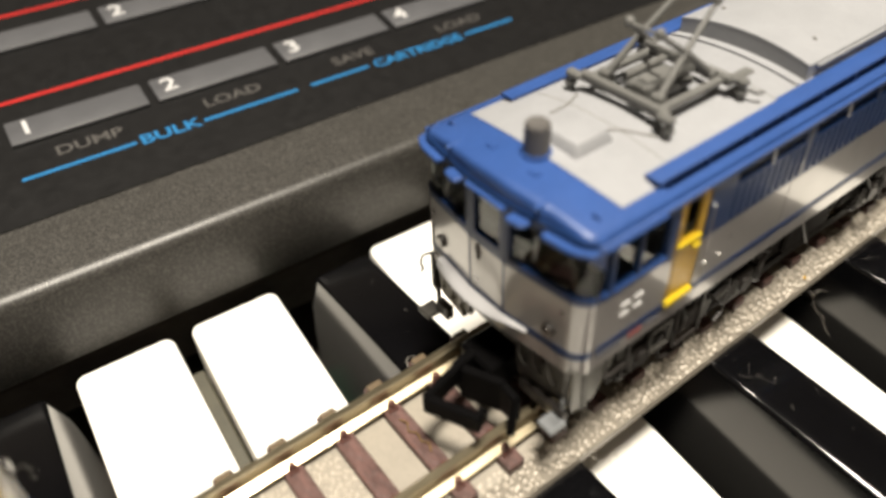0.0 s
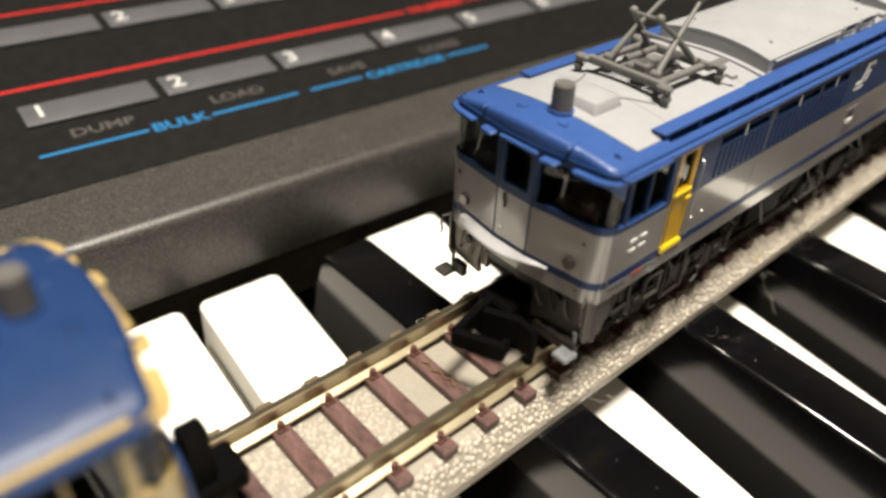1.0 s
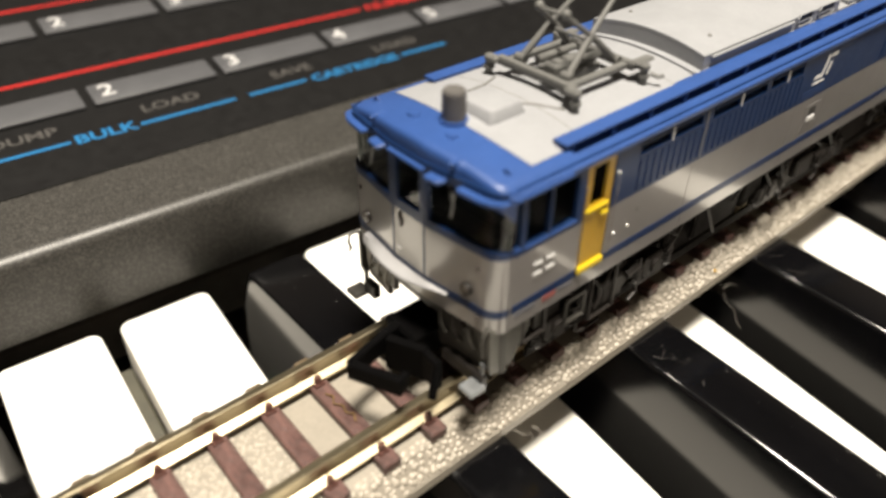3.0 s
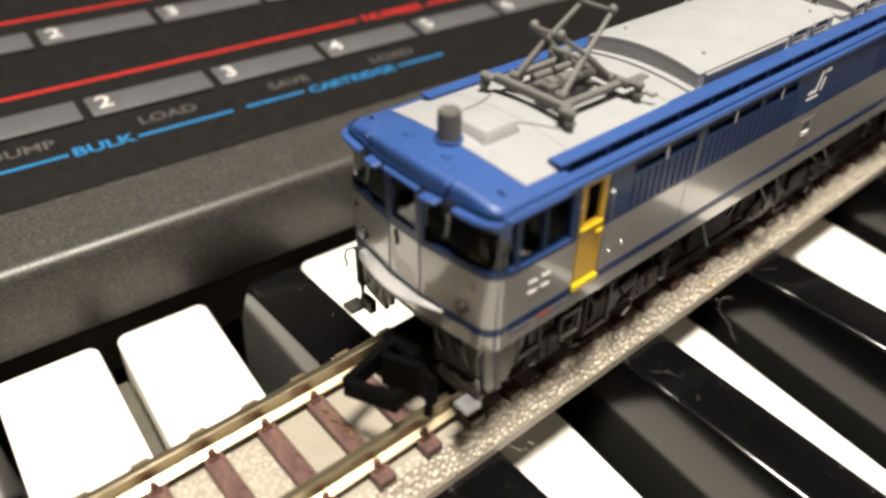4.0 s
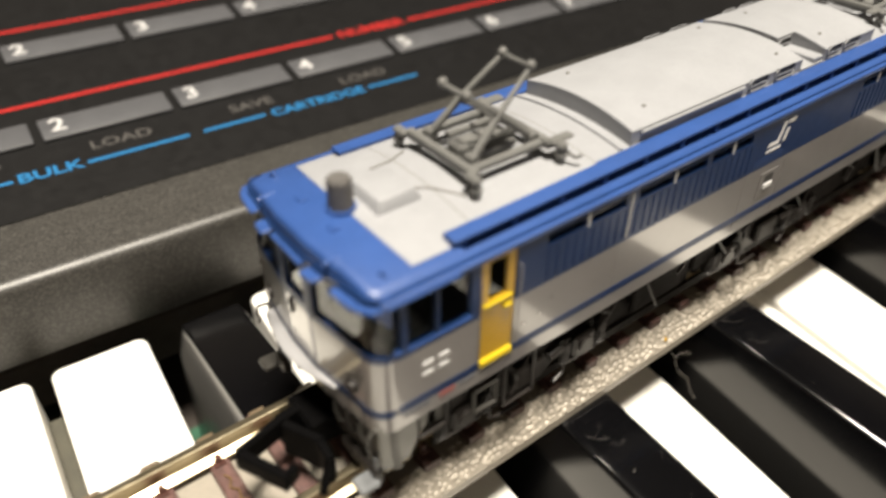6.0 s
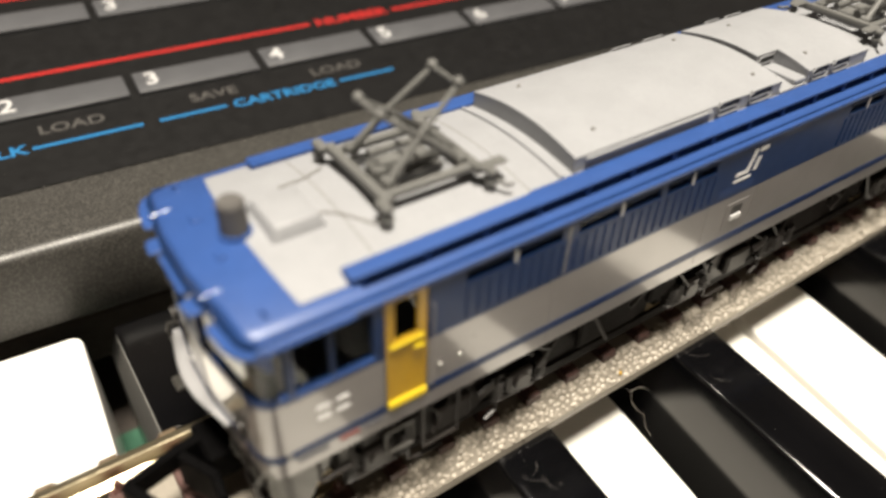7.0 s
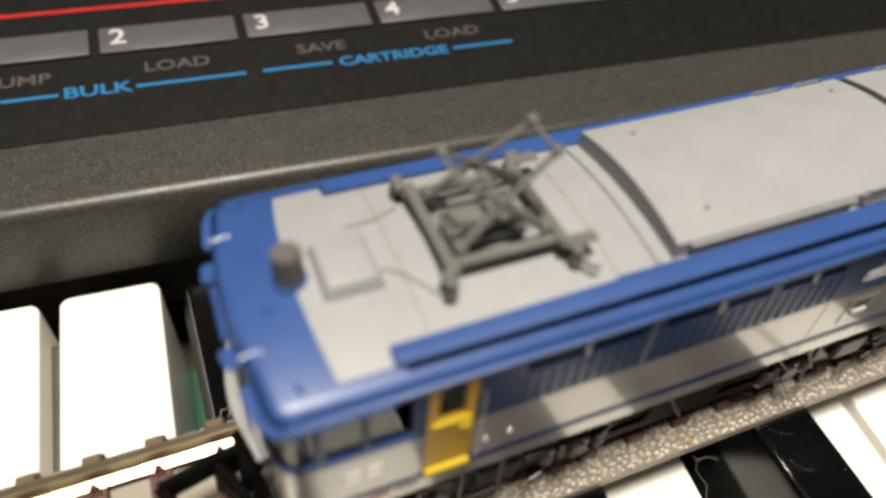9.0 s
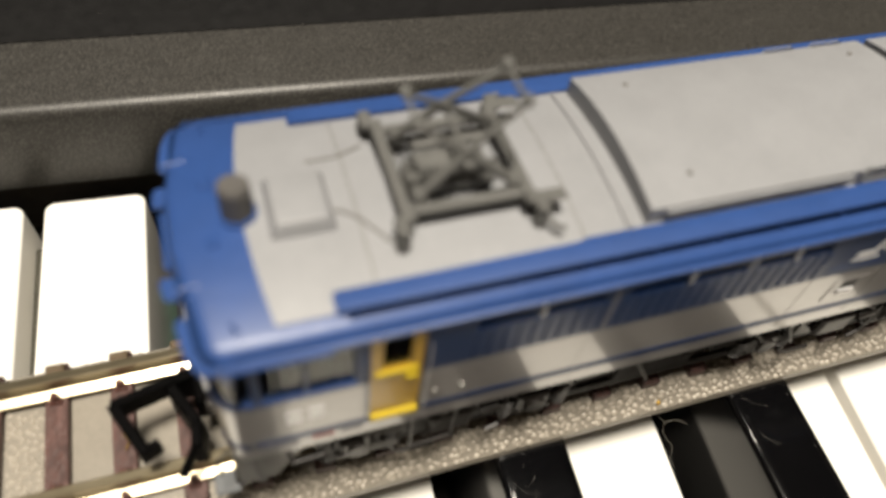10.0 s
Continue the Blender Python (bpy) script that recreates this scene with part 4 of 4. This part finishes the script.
        for y in (-7.6, 7.6):
            bm = bmesh.new()
            add_tube(bm, [(fx(3.0), y - 0.3, roof_z(y) - 0.05), (fx(2.9), y, roof_z(y) + 0.3), (fx(2.8), y + 0.3, roof_z(y) - 0.05)], 0.13)
            part("lifting_eye", bm, pal["roof"], loco)
        # added rods that only catch a glint at the roof's front edge
        for y in (-4.75, 4.75):
            bm = bmesh.new()
            add_rod(bm, (fx(0.3), y, roof_z(y) - 0.16), (fx(1.6), y, roof_z(y) - 0.06), 0.16, 12, 0.15)
            add_ball(bm, (fx(0.3), y, roof_z(y) - 0.16), 0.16, 12)
            part("marker_stub", bm, BLUE_GLOSS if detail else pal["roof"], loco)
        for y in (-1.9, 2.6):
            part("roof_handle", box(min(fx(2.2), fx(2.9)), max(fx(2.2), fx(2.9)), y - 0.7, y + 0.2, 21.8, 22.12, 0.08), pal["roof"], loco)
    # hoods
    hoods(loco, pal)
    pantograph(loco, 17.2, 1)
    pantograph(loco, 75.6, -1)
    cab_front(loco, pal)
    cab_front(loco, pal, True)
    coupler(loco, BLACK_PLASTIC, not detail)
    # inside and under
    part("cab_floor", box(2.0, LEN - 2.0, -8.2, 8.2, 8.0, 9.2), CAB_DARK, loco)
    part("cab_bulkhead", box(10.0, 10.4, -8.4, 8.4, 9.2, 20.2), CAB_GREEN, loco)
    part("cab_bulkhead", box(LEN - 10.4, LEN - 10.0, -8.4, 8.4, 9.2, 20.2), CAB_GREEN, loco)
    part("machine_room", box(14.5, LEN - 14.5, -7.6, 7.6, 9.2, 20.2), CAB_DARK, loco)
    part("driver_desk", box(1.9, 4.0, -7.2, 7.2, 9.2, 15.3, 0.3), CAB_DARK, loco)
    for y in (-4.6, 4.6):
        bm = box(6.0, 8.0, y - 1.4, y + 1.4, 9.2, 13.4, 0.3)
        add_box(bm, 7.6, 8.2, y - 1.4, y + 1.4, 13.3, 17.2, 0.25)
        part("driver_seat", bm, CAB_GREEN, loco)
    part("underframe", box(1.6, LEN - 1.6, -7.8, 7.8, 5.2, 8.25, 0.2), UNDER, loco, "black underframe")
    for s in (-1, 1):
        ya, yb = (7.6, 8.3) if s > 0 else (-8.3, -7.6)
        for x0, x1, z0 in ((30.5, 38, 3.0), (39.5, 43, 4.0), (61, 68, 3.0), (69, 74, 4.2)):
            part("equipment_box", box(x0, x1, ya, yb, z0, 8.1, 0.2), UNDER, loco)
        bm = bmesh.new()
        add_tube(bm, [(4.5, s * 8.9, 8.1), (4.6, s * 9.05, 5.0), (7.2, s * 9.05, 5.0), (7.2, s * 8.9, 8.1)], 0.22)
        add_tube(bm, [(13.3, s * 8.9, 8.1), (13.3, s * 9.05, 2.6), (16.6, s * 9.05, 2.6), (16.6, s * 8.9, 8.1)], 0.2)
        part("cab_step", bm, UNDER_GREY, loco)
        part("sand_box", box(8.2, 10.2, ya, yb, 4.2, 8.1, 0.25), UNDER_GREY, loco)
        pts = [(0.95, 8.2), (0.95, 4.1), (1.3, 3.2), (3.6, 3.3), (4.4, 5.4), (5.4, 6.4), (5.6, 8.2)]
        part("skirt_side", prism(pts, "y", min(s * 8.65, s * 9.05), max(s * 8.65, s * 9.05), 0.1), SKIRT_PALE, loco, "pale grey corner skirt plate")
        part("skirt_bracket", prism([(6.2, 8.2), (6.3, 5.2), (7.3, 5.2), (7.9, 8.2)], "y", min(s * 8.5, s * 8.8), max(s * 8.5, s * 8.8), 0.08), SKIRT, loco)
        bm = bmesh.new()
        add_tube(bm, [(10.0, s * 8.95, 6.4), (10.0, s * 8.95, 3.9), (12.4, s * 8.95, 3.9), (12.4, s * 8.95, 6.4), (10.0, s * 8.95, 6.4)], 0.24, 4)
        part("box_frame", bm, SKIRT, loco)
        # added dark strip, hides the rail where it should lie in shade
        part("brake_beam", box(7.0, 97.0, min(s * 7.2, s * 7.6), max(s * 7.2, s * 7.6), 0.5, 1.7, 0.1), UNDER, loco)
        for k in range(26):
            x = 6 + k * 3.6
            part("pipe", rod((x, s * 8.6, 7.5), (x + 2.4 * (1 if k % 3 else -1), s * 8.8, 7.3 - 1.4 * (k % 4)), 0.17, 6), UNDER_GREY, loco)
    # added dark blocks that fill the view between the bogies
    for x0, x1 in ((27.5, 41.0), (63.0, 76.5)):
        part("under_tank", box(x0, x1, -7.3, 7.3, 1.0, 5.3, 0.3), UNDER, loco)
    for x in (16.5, 52.0, 87.5):
        bogie(loco, x)
    return loco


def crown(y):
    return 23.72 - 0.0215 * y * y


def hood(loco, pal, x0, x1, y0, y1, nm, rib=None):
    """An equipment hood: arched lid, upright ends and sides, a ledge along the lid's edge."""
    h = part(nm, arc_slab(x0, x1, y0, y1, 0.0, 0.25, 18, over=crown), pal["panel"], loco, "pale grey equipment hood")
    yy = [y0 + (y1 - y0) * k / 18 for k in range(19)]
    for x in (x0 + 0.1, x1 - 0.1):
        bm = bmesh.new()
        rows = [[bm.verts.new((x + dx, y, f(y) - 0.2)) for y in yy] for dx, f in ((0.09, crown), (0.09, roof_z), (-0.08, roof_z), (-0.08, crown))]
        for a, b in zip(rows, rows[1:] + rows[:1]):
            for k in range(18):
                bm.faces.new([a[k], a[k + 1], b[k + 1], b[k]])
        for k in (0, 18):
            bm.faces.new([r[k] for r in rows])
        part("hood_end", bm, pal["hood_end"], h)
    for y in (y0, y1):
        lo, hi = (y + 0.03, y + 0.25) if y == y0 else (y - 0.25, y - 0.03)
        part("hood_side", box(x0 + 0.2, x1 - 0.2, lo, hi, roof_z(y) - 0.25, crown(y) - 0.2), pal["panel"], h)
        if rib:
            s = -1 if y == y0 else 1
            part("hood_ledge", box(rib[0], rib[1], min(y, y + s * 0.26), max(y, y + s * 0.26), crown(y) - 0.42, crown(y) - 0.2, 0.05), pal["panel"], h)
            part("hood_channel", box(rib[0] + 0.2, rib[1], min(y - s * 0.2, y - s * 0.55), max(y - s * 0.2, y - s * 0.55), crown(y) - 0.15, crown(y) + 0.05), pal["hood_end"], h)
    return h


def hood_grille(h, pal, x0, x1, y, s, z0, z1):
    """A dark opening with a rounded pale frame and one slat, on a face looking along y."""
    yo, yi = y + s * 0.1, y - s * 0.1
    g = part("grille", box(x0 + 0.12, x1 - 0.12, min(yi, yo - s * 0.06), max(yi, yo - s * 0.06), z0 + 0.1, z1 - 0.1), CAB_DARK, h, "dark hood grille opening")
    bm = bmesh.new()
    c = 0.35
    loop = [(x0, y, z0 + c), (x0, y, z1 - c), (x0 + c, y, z1), (x1 - c, y, z1), (x1, y, z1 - c), (x1, y, z0 + c), (x1 - c, y, z0), (x0 + c, y, z0), (x0, y, z0 + c)]
    add_tube(bm, [(p[0], yo, p[2]) for p in loop], 0.06, 6)
    add_box(bm, x0 + 0.25, x1 - 0.25, min(yo, yi), max(yo, yi), (z0 + z1) / 2 - 0.22, (z0 + z1) / 2 - 0.08)
    part("grille_frame", bm, pal["panel"], g)


def hoods(loco, pal):
    h1 = hood(loco, pal, 28.2, 53.3, -6.3, 6.3, "roof_hood", (29.3, 43.6))
    h2 = hood(loco, pal, 57.4, 67.2, -6.3, 6.3, "roof_hood")
    h3 = hood(loco, pal, 54.3, 57.6, -2.6, 6.3, "roof_hood")
    part("notch_board", arc_slab(53.4, 57.3, -6.4, -2.7, 0.35, 0.4, 8), pal["panel"], loco)
    part("notch_step", box(55.6, 57.25, -6.3, -2.7, 21.9, 22.35, 0.08), pal["panel"], loco)
    bm = bmesh.new()
    add_tube(bm, [(53.6, -5.3, 22.1), (54.4, -4.6, 22.4), (55.2, -4.5, 22.1)], 0.16)
    part("cable_stub", bm, pal["seam_light"], loco)
    part("roof_ridge", arc_slab(26.95, 27.3, -6.3, 6.3, 0.28, 0.4, 18), pal["panel"], loco)
    for s in (-1, 1):
        hood_grille(h1, pal, 44.4, 47.4, s * 6.3, s, 21.8, 23.0)
        hood_grille(h1, pal, 48.7, 51.9, s * 6.3, s, 21.8, 23.0)
        hood_grille(h2, pal, 57.9, 60.5, s * 6.3, s, 21.8, 23.0)
        hood_grille(h2, pal, 61.1, 64.1, s * 6.3, s, 21.8, 23.0)
    hood_grille(h3, pal, 54.6, 57.1, -2.6, -1, 22.25, 23.3)
    for x, y in ((31.5, 4.4), (31.8, -4.3), (50.9, 4.4), (51.2, -4.5), (58.6, 4.0), (59.5, -4.2)):
        bm = bmesh.new()
        add_ball(bm, (x, y, crown(y)), 0.2, 8)
        part("hood_stud", bm, pal["seam_light"], h1 if x < 55 else h2)


def side_markings(loco, s):
    def plate(nm, x0, x1, z0, z1, mat, out=0.05):
        return part(nm, box(x0, x1, min(s * (HW + out), s * (HW - 0.1)), max(s * (HW + out), s * (HW - 0.1)), z0, z1), mat, loco)
    for x0 in (4.75, 6.15):
        for z0 in (13.05, 12.05):
            plate("white_dash", x0, x0 + 0.95, z0, z0 + 0.27, WHITE_MARK, 0.08)
    plate("text_bar", 3.0, 5.3, 8.75, 9.2, DARK_MARK)
    plate("red_text_bar", 6.2, 7.7, 8.75, 9.25, RED_MARK)
    plate("text_bar", 8.1, 9.6, 8.85, 9.15, DARK_MARK)
    # plain white company mark: slanted bars without letters
    for pts in ([(45.3, 17.0), (46.5, 17.0), (46.6, 17.35), (45.4, 17.35)],
                [(46.6, 17.0), (47.0, 17.0), (47.6, 19.2), (47.2, 19.2)],
                [(47.9, 18.85), (49.0, 18.85), (49.1, 19.2), (48.0, 19.2)],
                [(47.7, 17.0), (48.1, 17.0), (48.4, 18.3), (48.0, 18.3)]):
        y0, y1 = sorted((s * (HW + 0.05), s * (HW - 0.1)))
        bm = bmesh.new()
        add_prism(bm, pts, "y", y0, y1)
        part("white_mark", bm, WHITE_MARK, loco)
    plate("white_bar", 45.2, 47.6, 16.4, 16.6, WHITE_MARK)
    plate("recess_panel", 43.6, 48.4, 15.2, 16.0, NAVY, 0.02)
    plate("vent_frame", 45.7, 48.7, 11.0, 13.9, GREY_SIDE, 0.06)
    plate("vent_dark", 46.5, 47.9, 12.6, 13.5, CAB_DARK, 0.09)
    plate("vent_white", 46.5, 47.9, 12.0, 12.5, WHITE_MARK, 0.2)
    for x, z in ((14.4, 11.9), (16.2, 11.9)):
        bm = bmesh.new()
        add_ball(bm, (x, s * (HW + 0.05), z), 0.17, 10)
        part("white_knob", bm, CHROME, loco)
    for x in (13.7, 24.9, 42.9, 49.6):
        plate("panel_joint", x - 0.06, x + 0.06, 8.4, 14.7, GREY_SIDE, 0.03)
    plate("pillar", 25.6, 25.75, 15.1, 19.5, GREY_SIDE, 0.06)
    for x in (20.65, 31.05, 39.2, 64.8, 72.95):
        plate("mullion", x - 0.07, x + 0.07, 18.45, 19.65, WHITE_MARK, 0.07)


PAL_GREY = dict(split=15.0, deck=DECK, deck_label="white sloping front deck edge", front=GREY_SIDE, front_label="warm light grey front panel", upper=BLUE_SHADED, upper_side=BLUE_SHADED, upper_label="blue upper side wall with louvres",
                side=GREY_SIDE, side_label="glossy warm grey lower side wall", visor=BLUE_ROOF, seam=BLUE_SHADED, stripe=BLUE_SHADED, sill=BLUE_ROOF, door=YELLOW,
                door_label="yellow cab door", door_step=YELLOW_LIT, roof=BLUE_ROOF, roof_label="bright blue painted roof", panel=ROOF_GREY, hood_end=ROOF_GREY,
                seam_light=HOOD_SHADE, louvre=BLUE_SHADED)
PAL_CREAM = dict(split=11.8, deck=NAVY, deck_label="dark blue sloping deck edge", front=NAVY, front_label="dark blue lower front panel", upper=CREAM, upper_side=CREAM, upper_label="cream upper wall round the cab windows",
                 side=NAVY, side_label="dark blue side wall", visor=CREAM, seam=NAVY, stripe=CREAM, sill=CREAM, door=NAVY,
                 door_label="dark blue cab door", door_step=NAVY, roof=NAVY, roof_label="dark blue roof with broad rounded shoulders", panel=NAVY, hood_end=NAVY,
                 seam_light=NAVY, louvre=NAVY)
locomotive("model_locomotive", pose(0, 0, 0), PAL_GREY, "blue and grey model electric locomotive with a yellow door")
# broader roof shoulders, shaped to catch a wide highlight
SHOULDER.update(start=7.3, drop=1.15)
locomotive("model_locomotive", pose(-0.0337, 0, 0, 0, 0, 180), PAL_CREAM, "dark blue model electric locomotive with a cream front", False)


# ---- lint and dust ----
def fibre(pts, r, label, mat=LINT):
    bm = add_tube(bmesh.new(), pts, r, 5)
    tagged(finish("lint_fibre", bm, mat), label, "lint")


fibre([(38.3, -9.2, -6.3), (38.9, -9.5, -7.0), (39.0, -9.9, -8.4), (39.7, -10.4, -9.6), (40.3, -10.9, -10.2), (40.2, -11.6, -11.6), (40.7, -12.2, -12.6)], 0.013, "pale curly lint fibre hanging between the keys")
fibre([(38.9, -9.5, -7.0), (39.6, -9.6, -6.7), (40.5, -9.7, -7.1), (41.3, -10.0, -7.7)], 0.012, "thin pale lint fibre between the keys")
fibre([(4.6, -9.0, -6.0), (5.2, -10.1, -6.3), (6.0, -9.9, -6.7), (5.7, -11.0, -7.0), (6.8, -10.6, -6.6), (6.5, -9.7, -6.4), (7.2, -9.9, -7.0)], 0.022, "tangled pale lint on the edge of the roadbed")
fibre([(-2.4, 9.4, -5.6), (-2.0, 10.2, -5.4), (-1.2, 10.0, -5.3), (-1.6, 9.2, -5.5)], 0.028, "tiny pale lint curl beside the rail")
fibre([(-7.9, 2.4, -2.05), (-7.6, 1.6, -1.85), (-8.0, 0.9, -2.0), (-7.5, 0.2, -1.9), (-7.7, -0.6, -2.02), (-7.3, -1.2, -1.9), (-7.6, -1.9, -2.05)], 0.08, "short kinked gold flake on a sleeper", GOLD_FLAKE)

bm = add_ball(bmesh.new(), (38.0, -8.25, -4.75), 0.24, 8)
tagged(finish("orange_grain", bm, YELLOW), "single orange grain lying on the grey ballast", "grain")


def key_dust():
    """Specks and hair scratches on the black keys and on the panel's edge."""
    rnd = random.Random(5)
    bm = bmesh.new()
    for n in range(80):
        cx = BLACKS[rnd.choice((-2, 0, 0, 1, 1, 2, 2))]
        x, y = cx + rnd.uniform(-2.7, 2.7), rnd.uniform(-36, 24)
        z = 8.2 - 0.087 * y + 0.03
        a, l = rnd.uniform(0, 6.28), rnd.choice((0.06, 0.08, 0.1, 0.15, 0.3))
        p = Vector((x, y, z))
        q = p + Vector((math.cos(a) * l, math.sin(a) * l, rnd.uniform(0, 0.04)))
        add_rod(bm, p, q, rnd.choice((0.01, 0.012, 0.016, 0.022)), 4)
    for cx, x, y, l, a in ((25.8, -2.4, -9.0, 2.4, 5.0), (25.8, -1.6, -9.6, 1.6, 0.1), (25.8, -0.8, -10.0, 2.0, 4.4), (25.8, 1.8, -15.0, 0.9, 0.3),
                           (50.1, -2.4, -5.0, 3.0, 5.0), (50.1, -2.2, -9.0, 2.2, 4.8), (1.0, 1.5, 10.0, 1.0, 1.4)):
        x0 = cx + x
        pts = [(x0 + math.cos(a + 0.15 * k) * l * k / 4, y + math.sin(a + 0.15 * k) * l * k / 4, 8.2 - 0.087 * (y + math.sin(a + 0.15 * k) * l * k / 4) + 0.06) for k in range(5)]
        add_tube(bm, pts, 0.0045, 4)
    for n in range(46):
        x, y = rnd.uniform(-45, 60), rnd.choice((36.0, 46.4, 46.4, 50.0)) + rnd.uniform(-0.3, 0.6)
        z = 12.4 if y < 40 else panel_z(y) + 0.16
        add_ball(bm, (x, y, z), rnd.choice((0.02, 0.03, 0.05)), 6)
    ob = finish("dust_specks", bm, DUST)
    ob.matrix_basis = KB
    tagged(ob, "tiny pale dust specks and scratches on black keys", "dust", kind="stuff")


key_dust()
